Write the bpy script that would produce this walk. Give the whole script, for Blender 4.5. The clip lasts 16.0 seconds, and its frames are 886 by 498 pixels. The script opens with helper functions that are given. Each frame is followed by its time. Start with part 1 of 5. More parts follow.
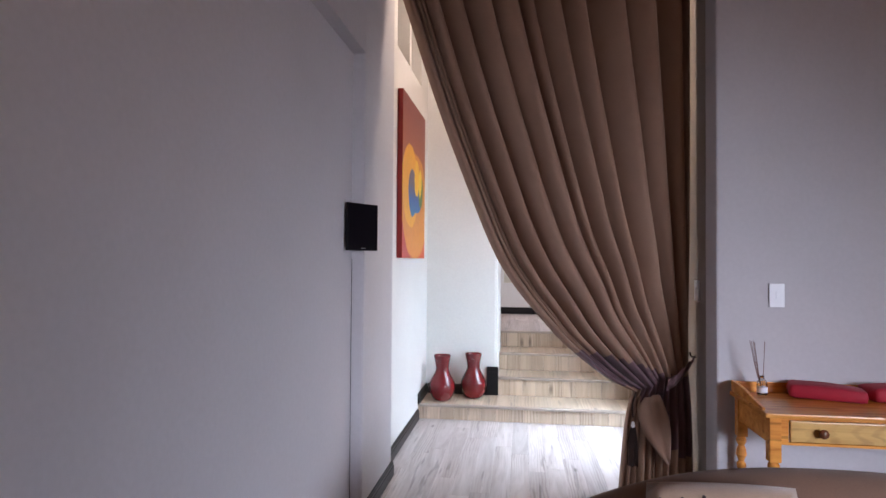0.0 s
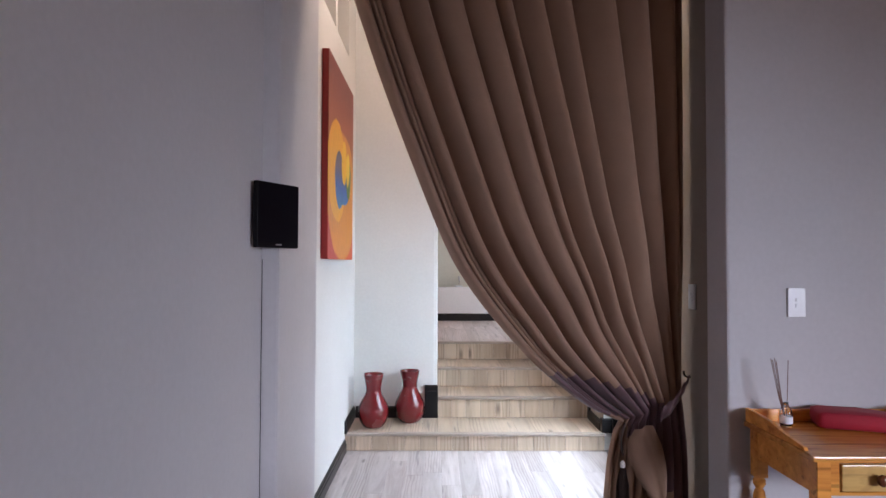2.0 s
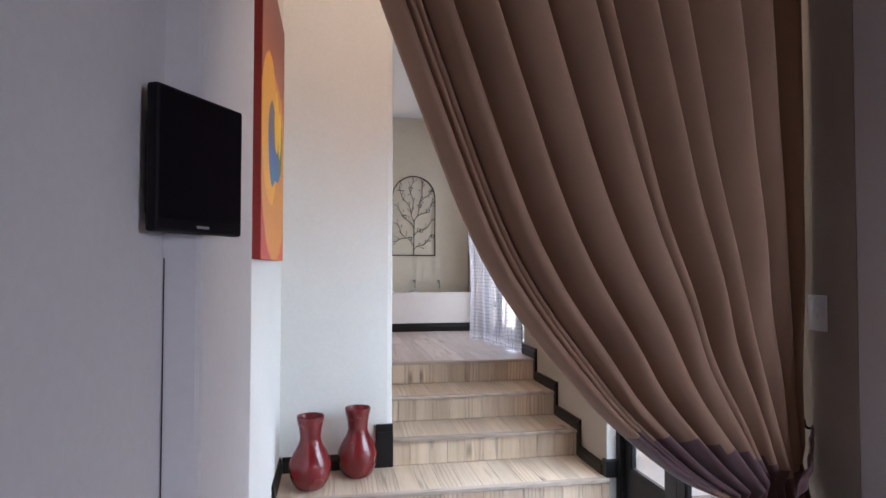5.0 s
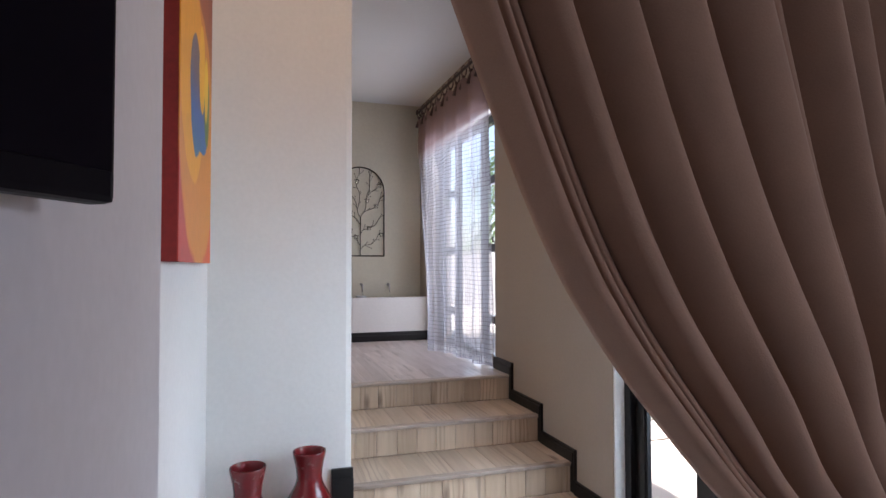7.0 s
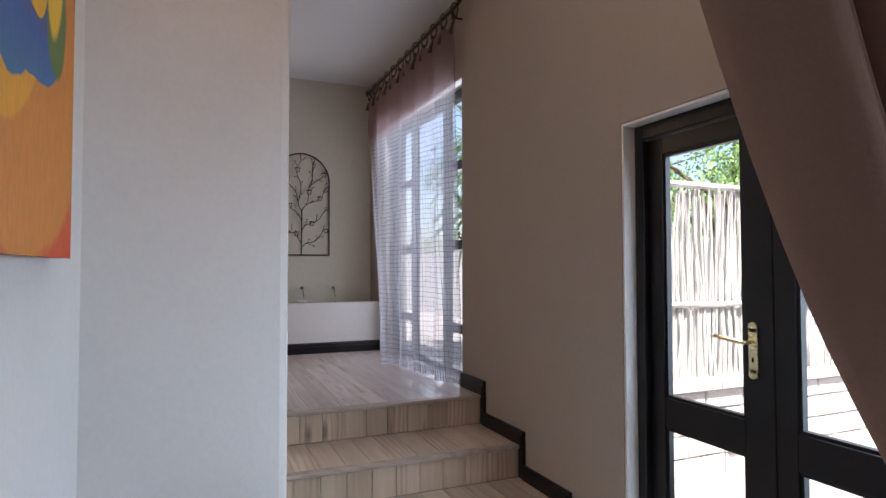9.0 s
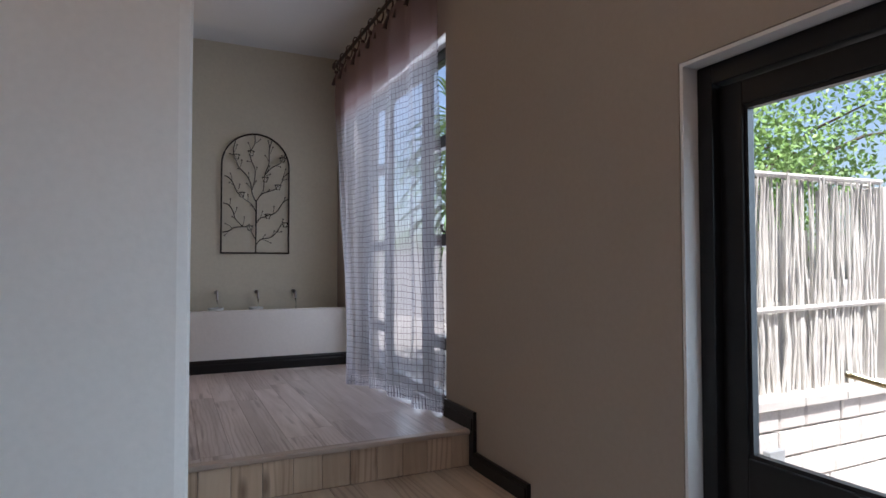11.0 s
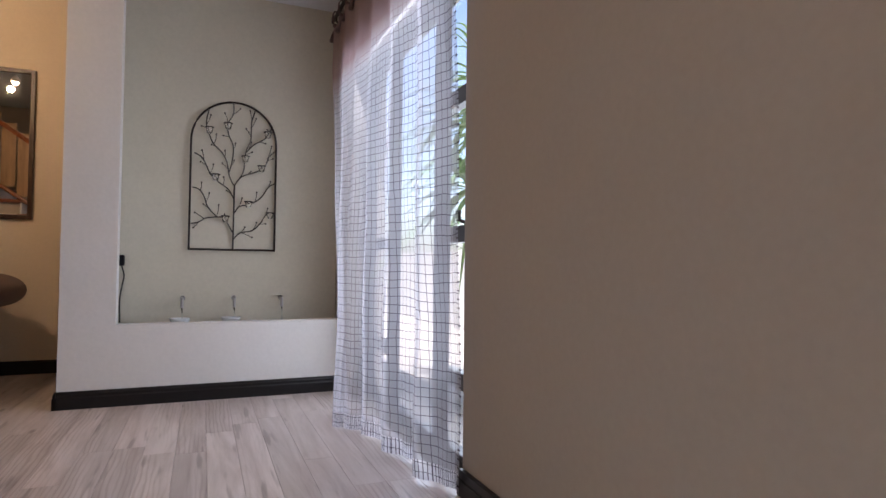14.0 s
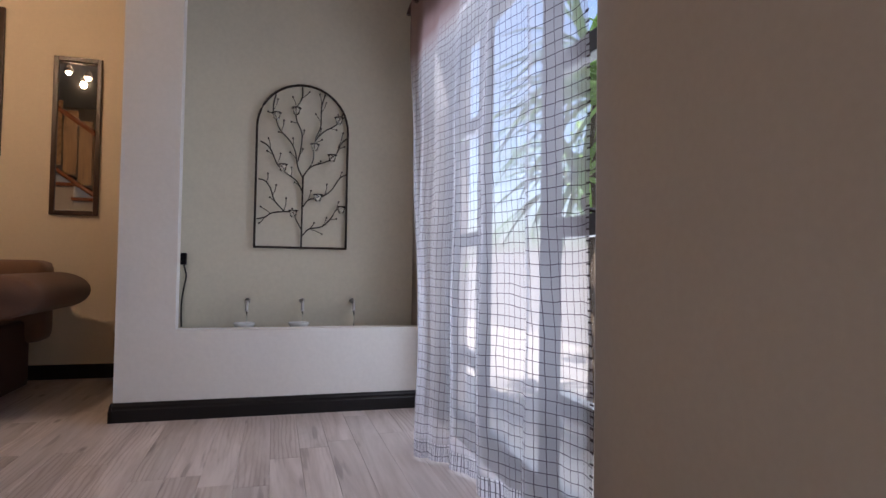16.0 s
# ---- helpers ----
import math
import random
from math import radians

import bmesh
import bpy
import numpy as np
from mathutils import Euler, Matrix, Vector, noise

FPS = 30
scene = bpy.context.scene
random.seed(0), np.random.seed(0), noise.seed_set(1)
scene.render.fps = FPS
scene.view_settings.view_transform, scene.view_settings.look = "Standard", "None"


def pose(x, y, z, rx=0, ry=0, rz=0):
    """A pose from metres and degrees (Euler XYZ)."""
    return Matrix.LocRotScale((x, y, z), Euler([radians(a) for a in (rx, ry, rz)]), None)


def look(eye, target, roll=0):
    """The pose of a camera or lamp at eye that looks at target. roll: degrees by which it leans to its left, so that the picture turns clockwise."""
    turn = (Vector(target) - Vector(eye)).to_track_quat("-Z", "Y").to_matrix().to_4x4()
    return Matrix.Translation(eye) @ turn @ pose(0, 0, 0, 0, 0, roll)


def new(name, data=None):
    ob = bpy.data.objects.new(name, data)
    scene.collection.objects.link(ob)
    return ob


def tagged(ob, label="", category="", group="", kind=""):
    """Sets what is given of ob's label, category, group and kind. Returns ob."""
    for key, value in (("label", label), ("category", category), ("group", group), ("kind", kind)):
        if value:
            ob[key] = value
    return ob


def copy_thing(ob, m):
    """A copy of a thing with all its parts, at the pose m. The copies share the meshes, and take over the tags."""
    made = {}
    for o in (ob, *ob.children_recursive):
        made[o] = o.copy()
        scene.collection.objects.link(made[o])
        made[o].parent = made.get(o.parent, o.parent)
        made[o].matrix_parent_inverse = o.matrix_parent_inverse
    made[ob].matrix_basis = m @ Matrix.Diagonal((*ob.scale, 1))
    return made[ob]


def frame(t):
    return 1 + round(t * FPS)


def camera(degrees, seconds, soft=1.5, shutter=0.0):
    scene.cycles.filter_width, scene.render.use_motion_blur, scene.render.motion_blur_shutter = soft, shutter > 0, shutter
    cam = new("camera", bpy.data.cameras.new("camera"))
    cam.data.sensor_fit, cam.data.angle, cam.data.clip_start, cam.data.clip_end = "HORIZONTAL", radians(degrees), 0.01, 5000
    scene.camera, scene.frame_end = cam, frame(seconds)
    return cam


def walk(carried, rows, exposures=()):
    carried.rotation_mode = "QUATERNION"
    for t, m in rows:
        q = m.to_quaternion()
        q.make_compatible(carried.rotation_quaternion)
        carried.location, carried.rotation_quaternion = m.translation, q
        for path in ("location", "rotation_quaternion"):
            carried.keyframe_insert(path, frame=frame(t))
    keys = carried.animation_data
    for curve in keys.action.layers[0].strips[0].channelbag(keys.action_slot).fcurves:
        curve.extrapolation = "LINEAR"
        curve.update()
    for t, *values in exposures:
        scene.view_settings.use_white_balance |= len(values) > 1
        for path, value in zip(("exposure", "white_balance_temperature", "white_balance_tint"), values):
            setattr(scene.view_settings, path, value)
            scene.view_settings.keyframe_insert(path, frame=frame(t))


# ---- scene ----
cam = camera(74.3, 16.0)
PATH = [
    (0, (-0.082, -0.3, 1.495), (-0.347, 1.682, 1.533), 0.4),
    (0.5, (-0.141, -0.096, 1.491), (-0.344, 1.893, 1.531), 0.4),
    (1, (-0.219, 0.111, 1.497), (-0.337, 2.107, 1.539), 0.2),
    (1.5, (-0.263, 0.297, 1.491), (-0.305, 2.296, 1.535), 0.2),
    (2, (-0.309, 0.503, 1.485), (-0.292, 2.503, 1.534), 0.2),
    (2.5, (-0.357, 0.68, 1.487), (-0.291, 2.678, 1.535), 0.2),
    (3, (-0.429, 0.878, 1.5), (-0.301, 2.873, 1.548), 0.1),
    (3.5, (-0.5, 1.052, 1.497), (-0.312, 3.042, 1.547), 0.2),
    (4, (-0.565, 1.249, 1.487), (-0.319, 3.233, 1.542), 0.1),
    (4.5, (-0.636, 1.48, 1.495), (-0.328, 3.455, 1.548), 0.1),
    (5, (-0.709, 1.691, 1.487), (-0.339, 3.655, 1.542), 0.1),
    (7.5, (-0.795, 2.653, 1.5), (-0.141, 4.542, 1.557), -0.1),
    (8, (-0.767, 2.823, 1.493), (-0.064, 4.694, 1.553), -0.1),
    (8.5, (-0.722, 3.018, 1.477), (0.022, 4.873, 1.543), -0.2),
    (9, (-0.662, 3.207, 1.482), (0.118, 5.048, 1.546), -0.1),
    (11.5, (-0.279, 4.116, 1.488), (0.582, 5.92, 1.553), 0.1),
    (12, (-0.189, 4.286, 1.489), (0.677, 6.087, 1.557), 0.4),
    (12.5, (-0.102, 4.414, 1.489), (0.762, 6.216, 1.559), 0.4),
    (13, (-0.004, 4.549, 1.502), (0.839, 6.361, 1.569), 0.5),
    (13.5, (0.082, 4.688, 1.51), (0.882, 6.52, 1.572), 0.7),
    (14, (0.119, 4.858, 1.513), (0.878, 6.707, 1.572), 0.6),
    (14.5, (0.139, 5.008, 1.508), (0.855, 6.875, 1.566), 0.7),
    (15, (0.153, 5.175, 1.509), (0.818, 7.06, 1.568), 0.8),
    (15.5, (0.153, 5.309, 1.5), (0.761, 7.213, 1.562), 0.9),
    (16, (0.153, 5.378, 1.508), (0.705, 7.3, 1.568), 0.9),
]
walk(cam, [(t, look(eye, target, roll)) for t, eye, target, roll in PATH],
     exposures=((0, 1.95, 6450, 17), (3, 1.7, 6500, 16), (5, 1.7, 6450, 15), (7.5, 1.35, 6400, 17), (9, 1.05, 6350, 17), (11.5, 0.5, 6200, 14), (12.5, 0.85, 6400, 16), (13.3, 1.25, 6500, 17), (14, 1.4, 6400, 16), (15, 1.25, 6350, 17), (16, 1.15, 6300, 17)))

# world, sun, sky
world = bpy.data.worlds.new("world")
scene.world = world
world.use_nodes = True
wt = world.node_tree
sky = wt.nodes.new("ShaderNodeTexSky")
sky.sky_type = "NISHITA"
sky.sun_disc = False
sky.sun_elevation = radians(60)
sky.sun_rotation = radians(195)
sky.dust_density = 2.5
wt.nodes["Background"].inputs["Strength"].default_value = 0.15
wt.links.new(sky.outputs["Color"], wt.nodes["Background"].inputs["Color"])


def lamp(name, kind, m, energy, color, **more):
    data = bpy.data.lights.new(name, kind)
    data.energy, data.color = energy, color
    for key, value in more.items():
        if key == "size":
            data.size = value
        if key == "size_y":
            data.shape = "RECTANGLE"
            data.size_y = value
        if key == "angle":
            data.angle = value
        if key == "soft":
            data.shadow_soft_size = value
        if key == "spread":
            data.spread = value
    ob = new(name, data)
    ob.matrix_world = m
    return ob


SUN_DIR = Vector((math.sin(radians(195)) * math.cos(radians(60)), math.cos(radians(195)) * math.cos(radians(60)), math.sin(radians(60))))
lamp("sun", "SUN", look(SUN_DIR * 20, (0, 0, 0)), 5.0, (1.0, 0.95, 0.88), angle=radians(0.5))
lamp("window_daylight", "AREA", look((1.30, 7.75, 1.85), (0.0, 7.7, 1.5)), 16, (0.80, 0.89, 1.0), size=1.8, size_y=2.1)
lamp("door_daylight", "AREA", look((1.42, 4.4, 1.3), (-0.1, 5.3, 0.35)), 14, (0.66, 0.86, 1.0), size=1.1, size_y=2.0, spread=radians(110))
lamp("door_skylight", "AREA", look((1.32, 4.55, 1.9), (0.45, 4.45, 0.0)), 7, (0.66, 0.86, 1.0), size=1.0, size_y=0.5, spread=radians(70))
# Added fill for the lower room, set at a made-up window out of view.
lamp("side_window_daylight", "AREA", look((4.12, -1.85, 1.7), (0.1, 3.3, -0.1)), 10.8, (0.76, 0.84, 1.0), size=2.2, size_y=1.1, spread=radians(58))
# Two added point lamps without fixtures: they brighten the pillar and warm the room.
lamp("foyer_ceiling_lamp", "POINT", pose(-0.1, 4.3, 3.7), 10, (1.0, 0.83, 0.66), soft=0.12)
lamp("room_ceiling_lamp", "POINT", pose(1.7, 0.3, 3.2), 2.6, (1.0, 0.48, 0.18), soft=0.12)


# materials
def shader(name):
    m = bpy.data.materials.new(name)
    m.use_nodes = True
    nt = m.node_tree
    return m, nt, nt.nodes["Principled BSDF"]


def node(nt, kind, **values):
    n = nt.nodes.new(kind)
    for key, value in values.items():
        n.inputs[key].default_value = value
    return n


def coords(nt, scale=(1, 1, 1), kind="Object"):
    tc = nt.nodes.new("ShaderNodeTexCoord")
    mp = nt.nodes.new("ShaderNodeMapping")
    mp.inputs["Scale"].default_value = scale
    nt.links.new(tc.outputs[kind], mp.inputs["Vector"])
    return mp.outputs["Vector"]


def ramp(nt, fac, stops):
    r = nt.nodes.new("ShaderNodeValToRGB")
    while len(r.color_ramp.elements) < len(stops):
        r.color_ramp.elements.new(0.5)
    for e, (p, c) in zip(r.color_ramp.elements, stops):
        e.position, e.color = p, (*c, 1)
    nt.links.new(fac, r.inputs["Fac"])
    return r.outputs["Color"]


def tint(c, f):
    return tuple(min(1, v * f) for v in c)


def surface(name, color, rough=0.6, vary=0.08, scale=3.0, grain=60.0, bump=0.05, metal=0.0, spec=0.5, stretch=(1, 1, 1), sheen=0.0, coat=0.0):
    """A plain procedural surface: broad variation, fine grain and relief."""
    m, nt, p = shader(name)
    vec = coords(nt, stretch)
    big = node(nt, "ShaderNodeTexNoise", Scale=scale, Detail=4.0, Roughness=0.6)
    fine = node(nt, "ShaderNodeTexNoise", Scale=grain, Detail=3.0)
    for n in (big, fine):
        nt.links.new(vec, n.inputs["Vector"])
    mix = node(nt, "ShaderNodeMath")
    mix.operation = "MULTIPLY_ADD"
    mix.inputs[1].default_value = 0.35
    nt.links.new(fine.outputs["Fac"], mix.inputs[0])
    half = node(nt, "ShaderNodeMath")
    half.operation = "MULTIPLY"
    half.inputs[1].default_value = 0.65
    nt.links.new(big.outputs["Fac"], half.inputs[0])
    nt.links.new(half.outputs[0], mix.inputs[2])
    nt.links.new(ramp(nt, mix.outputs[0], [(0.3, tint(color, 1 - vary)), (0.7, tint(color, 1 + vary))]), p.inputs["Base Color"])
    rr = node(nt, "ShaderNodeMapRange")
    rr.inputs["To Min"].default_value = max(0.02, rough - 0.08)
    rr.inputs["To Max"].default_value = min(1, rough + 0.08)
    nt.links.new(big.outputs["Fac"], rr.inputs["Value"])
    nt.links.new(rr.outputs[0], p.inputs["Roughness"])
    p.inputs["Metallic"].default_value = metal
    p.inputs["Specular IOR Level"].default_value = spec
    p.inputs["Sheen Weight"].default_value = sheen
    p.inputs["Coat Weight"].default_value = coat
    if bump:
        b = node(nt, "ShaderNodeBump", Strength=min(1, bump * 4), Distance=0.01 * bump * 4)
        nt.links.new(mix.outputs[0], b.inputs["Height"])
        nt.links.new(b.outputs[0], p.inputs["Normal"])
    return m


def plank_wood(name, dark, light, scale=1.0, rough=0.4, axis="y", per_object=True):
    """Limed laminate boards: long grain, knots, and a tone of its own for every board."""
    m, nt, p = shader(name)
    s = {"y": (6, 0.55, 6), "x": (0.55, 6, 6), "z": (6, 6, 0.55)}[axis]
    tc = nt.nodes.new("ShaderNodeTexCoord")
    info = nt.nodes.new("ShaderNodeObjectInfo")
    mul = nt.nodes.new("ShaderNodeVectorMath")
    mul.operation = "MULTIPLY_ADD"
    mul.inputs[1].default_value = (37, 53, 11)
    nt.links.new(info.outputs["Random"], mul.inputs[0])
    nt.links.new(tc.outputs["Object"], mul.inputs[2])
    mp = nt.nodes.new("ShaderNodeMapping")
    mp.inputs["Scale"].default_value = tuple(v * scale for v in s)
    nt.links.new(mul.outputs[0], mp.inputs["Vector"])
    g1 = node(nt, "ShaderNodeTexNoise", Scale=1.5, Detail=4.0, Roughness=0.6, Distortion=1.2)
    g2 = node(nt, "ShaderNodeTexNoise", Scale=7.5, Detail=4.0, Roughness=0.7)
    for g in (g1, g2):
        nt.links.new(mp.outputs[0], g.inputs["Vector"])
    mix = node(nt, "ShaderNodeMix")
    mix.inputs["Factor"].default_value = 0.22
    nt.links.new(g1.outputs["Fac"], mix.inputs["A"])
    nt.links.new(g2.outputs["Fac"], mix.inputs["B"])
    mid = tuple((a + b) / 2 for a, b in zip(dark, light))
    col = ramp(nt, mix.outputs["Result"], [(0.30, dark), (0.45, mid), (0.62, light)])
    # knots
    kmap = nt.nodes.new("ShaderNodeMapping")
    kmap.inputs["Scale"].default_value = tuple(v * scale for v in {"y": (5, 1.6, 5), "x": (1.6, 5, 5), "z": (5, 5, 1.6)}[axis])
    nt.links.new(mul.outputs[0], kmap.inputs["Vector"])
    vor = node(nt, "ShaderNodeTexVoronoi", Scale=1.3)
    nt.links.new(kmap.outputs[0], vor.inputs["Vector"])
    kn = ramp(nt, vor.outputs["Distance"], [(0.04, (0.26, 0.22, 0.21)), (0.12, (1, 1, 1))])
    mk = nt.nodes.new("ShaderNodeMixRGB")
    mk.blend_type = "MULTIPLY"
    mk.inputs["Fac"].default_value = 0.8
    # cathedral grain here and there
    wave = node(nt, "ShaderNodeTexWave", Scale=2.6, Distortion=7.0, Detail=2.0)
    wave.bands_direction = axis.upper() if axis != "y" else "X"
    wmap = nt.nodes.new("ShaderNodeMapping")
    wmap.inputs["Scale"].default_value = tuple(v * scale for v in {"y": (6, 0.9, 6), "x": (0.9, 6, 6), "z": (6, 6, 0.9)}[axis])
    nt.links.new(mul.outputs[0], wmap.inputs["Vector"])
    nt.links.new(wmap.outputs[0], wave.inputs["Vector"])
    where = node(nt, "ShaderNodeTexNoise", Scale=0.45, Detail=1.0)
    nt.links.new(wmap.outputs[0], where.inputs["Vector"])
    rings = ramp(nt, wave.outputs["Fac"], [(0.55, (1, 1, 1)), (0.95, (0.62, 0.55, 0.52))])
    spot = ramp(nt, where.outputs["Fac"], [(0.47, (0, 0, 0)), (0.60, (0.6, 0.6, 0.6))])
    gr = nt.nodes.new("ShaderNodeMixRGB")
    gr.blend_type = "MULTIPLY"
    nt.links.new(spot, gr.inputs["Fac"])
    nt.links.new(col, gr.inputs[1])
    nt.links.new(rings, gr.inputs[2])
    col = gr.outputs[0]
    nt.links.new(col, mk.inputs[1])
    nt.links.new(kn, mk.inputs[2])
    # short dark flecks in the grain
    fl = node(nt, "ShaderNodeTexNoise", Scale=3.4, Detail=2.0, Roughness=0.5)
    nt.links.new(mp.outputs[0], fl.inputs["Vector"])
    fk = nt.nodes.new("ShaderNodeMixRGB")
    fk.blend_type = "MULTIPLY"
    fk.inputs["Fac"].default_value = 0.65
    nt.links.new(mk.outputs[0], fk.inputs[1])
    nt.links.new(ramp(nt, fl.outputs["Fac"], [(0.30, (0.42, 0.38, 0.38)), (0.37, (1, 1, 1))]), fk.inputs[2])
    mk = fk
    hsv = nt.nodes.new("ShaderNodeHueSaturation")
    mr = node(nt, "ShaderNodeMapRange")
    mr.inputs["To Min"].default_value, mr.inputs["To Max"].default_value = 0.84, 1.10
    nt.links.new(info.outputs["Random"], mr.inputs["Value"])
    nt.links.new(mr.outputs[0], hsv.inputs["Value"])
    nt.links.new(mk.outputs[0], hsv.inputs["Color"])
    nt.links.new(hsv.outputs[0], p.inputs["Base Color"])
    p.inputs["Roughness"].default_value = rough
    b = node(nt, "ShaderNodeBump", Strength=0.25, Distance=0.002)
    nt.links.new(mix.outputs["Result"], b.inputs["Height"])
    nt.links.new(b.outputs[0], p.inputs["Normal"])
    return m


def glass(name, tone=(1, 1, 1), rough=0.0):
    m, nt, p = shader(name)
    p.inputs["Base Color"].default_value = (*tone, 1)
    p.inputs["Transmission Weight"].default_value = 1.0
    p.inputs["Roughness"].default_value = rough
    p.inputs["IOR"].default_value = 1.45
    return m


def pane_glass(name):
    """Thin window glass: clear, with a Fresnel gloss."""
    m, nt, p = shader(name)
    tr = nt.nodes.new("ShaderNodeBsdfTransparent")
    gl = node(nt, "ShaderNodeBsdfGlossy", Roughness=0.02)
    lw = node(nt, "ShaderNodeLayerWeight", Blend=0.5)
    pw5 = nt.nodes.new("ShaderNodeMath")
    pw5.operation = "POWER"
    pw5.inputs[1].default_value = 5
    nt.links.new(lw.outputs["Facing"], pw5.inputs[0])
    fr = nt.nodes.new("ShaderNodeMath")
    fr.operation = "MULTIPLY_ADD"
    fr.inputs[1].default_value, fr.inputs[2].default_value = 0.6, 0.03
    nt.links.new(pw5.outputs[0], fr.inputs[0])
    mx = nt.nodes.new("ShaderNodeMixShader")
    nt.links.new(fr.outputs[0], mx.inputs[0])
    nt.links.new(tr.outputs[0], mx.inputs[1])
    nt.links.new(gl.outputs[0], mx.inputs[2])
    nt.links.new(mx.outputs[0], nt.nodes["Material Output"].inputs["Surface"])
    return m


def glow(name, color, strength):
    m, nt, p = shader(name)
    p.inputs["Emission Color"].default_value = (*color, 1)
    p.inputs["Emission Strength"].default_value = strength
    return m


PLASTER = surface("plaster", (0.60, 0.575, 0.59), 0.85, 0.06, 0.8, 45, 0.05)
PLASTER_WARM = surface("plaster_beige", (0.348, 0.294, 0.248), 0.85, 0.06, 0.9, 45, 0.07)
PLASTER_WHITE = surface("plaster_white", (0.74, 0.72, 0.70), 0.8, 0.06, 1.0, 45, 0.10)
CEILING = surface("ceiling_paint", (0.74, 0.75, 0.76), 0.9, 0.03, 1.2, 50, 0.04)
# Dark brown picked for an unseen ceiling, to cut the bounced light.
CEILING_DIM = surface("dark_ceiling_timber", (0.20, 0.13, 0.08), 0.7, 0.2, 2, 50, 0.05, stretch=(1, 8, 1))
FLOORWOOD = plank_wood("limed_boards", (0.36, 0.29, 0.275), (0.63, 0.56, 0.55), rough=0.28)
TREADWOOD = plank_wood("tread_boards", (0.42, 0.31, 0.225), (0.65, 0.52, 0.41), scale=0.7, rough=0.3)
RISERWOOD = plank_wood("riser_boards", (0.42, 0.30, 0.21), (0.65, 0.51, 0.39), scale=0.7, rough=0.32, axis="y")
PLASTER_CREAM = surface("plaster_cream", (0.63, 0.585, 0.475), 0.85, 0.08, 0.9, 45, 0.10)
NOSEWOOD = plank_wood("nosing_wood", (0.26, 0.20, 0.165), (0.50, 0.41, 0.35), axis="x")
BLACKWOOD = surface("black_stained_wood", (0.010, 0.009, 0.010), 0.34, 0.25, 4, 50, 0.03, spec=0.3, stretch=(1, 1, 6))
SUBFLOOR = surface("joint_shadow", (0.20, 0.155, 0.13), 0.9)
PINE = plank_wood("varnished_pine", (0.52, 0.15, 0.025), (0.88, 0.38, 0.08), scale=1.3, rough=0.25, axis="x")
STAIRWOOD = plank_wood("stair_panel_wood", (0.16, 0.09, 0.045), (0.30, 0.18, 0.09), scale=1.3, rough=0.35, axis="z")
PINE_PALE = plank_wood("pale_pine", (0.58, 0.30, 0.085), (0.82, 0.52, 0.18), scale=1.3, rough=0.28, axis="x")
KNOBWOOD = surface("dark_knob_wood", (0.16, 0.05, 0.02), 0.25, 0.2, 20, 90)
VASE = surface("red_glaze", (0.15, 0.007, 0.010), 0.26, 0.16, 6, 40, 0.0, coat=0.3)
CLOTH = surface("curtain_taupe", (0.335, 0.203, 0.138), 0.9, 0.10, 5, 260, 0.10, sheen=0.12)
CLOTH_DARK = surface("curtain_plum", (0.125, 0.062, 0.070), 0.7, 0.12, 5, 260, 0.10, sheen=0.25)
ROPE = surface("rope_cord", (0.055, 0.033, 0.028), 0.8, 0.3, 30, 300, 0.15)
IRON = surface("wrought_iron", (0.035, 0.026, 0.022), 0.45, 0.25, 30, 200, 0.05, metal=0.6)
STEEL = surface("brushed_steel", (0.45, 0.43, 0.42), 0.3, 0.1, 30, 200, 0.02, metal=1.0)
BRASS = surface("polished_brass", (0.85, 0.72, 0.42), 0.28, 0.08, 30, 200, 0.02, metal=1.0)
SWITCH = surface("white_plastic", (0.82, 0.82, 0.84), 0.3, 0.02, 8, 90, 0.0)
TVBLACK = surface("black_plastic", (0.006, 0.005, 0.007), 0.5, 0.1, 8, 90, 0.02, spec=0.15)
SCREEN = surface("dark_screen", (0.004, 0.003, 0.006), 0.4, 0.1, 3, 90, 0.0, spec=0.15)
GREYMARK = surface("grey_marking", (0.35, 0.35, 0.36), 0.4, 0.05, 8, 90, 0.0)
SUEDE = surface("brown_suede", (0.155, 0.08, 0.05), 0.9, 0.18, 5, 180, 0.10, sheen=0.15)
# Arm suede with shade put into its colour; the base goes darker still.
SUEDE_SHADED = surface("shaded_brown_suede", (0.105, 0.050, 0.032), 0.9, 0.18, 5, 180, 0.10, sheen=0.08)
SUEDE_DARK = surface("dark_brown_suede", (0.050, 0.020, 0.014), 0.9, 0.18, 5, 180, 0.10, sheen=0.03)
CUSHION = surface("beige_cushion", (0.42, 0.28, 0.195), 0.9, 0.14, 8, 200, 0.12, sheen=0.3)
STUD = surface("dark_bead", (0.04, 0.02, 0.018), 0.4, 0.1, 8, 90, 0.0)
RED = surface("red_velvet", (0.40, 0.008, 0.028), 0.7, 0.15, 8, 160, 0.08, sheen=0.05)
REED = surface("dark_reed", (0.16, 0.07, 0.05), 0.8, 0.2, 30, 200, 0.02)
CLEAR = glass("clear_glass")
PANE = pane_glass("window_pane_glass")
MIRROR, _nt, _p = shader("mirror_silver")
_p.inputs["Base Color"].default_value = (0.85, 0.85, 0.85, 1)
_p.inputs["Metallic"].default_value, _p.inputs["Roughness"].default_value = 1.0, 0.02
FRAMEWOOD = surface("dark_frame_wood", (0.045, 0.018, 0.010), 0.35, 0.25, 10, 80, 0.04)
BULB = glow("lit_bulb", (1.0, 0.72, 0.42), 22)
STONE = surface("sandstone_block", (0.70, 0.67, 0.64), 0.9, 0.2, 7, 60, 0.22)
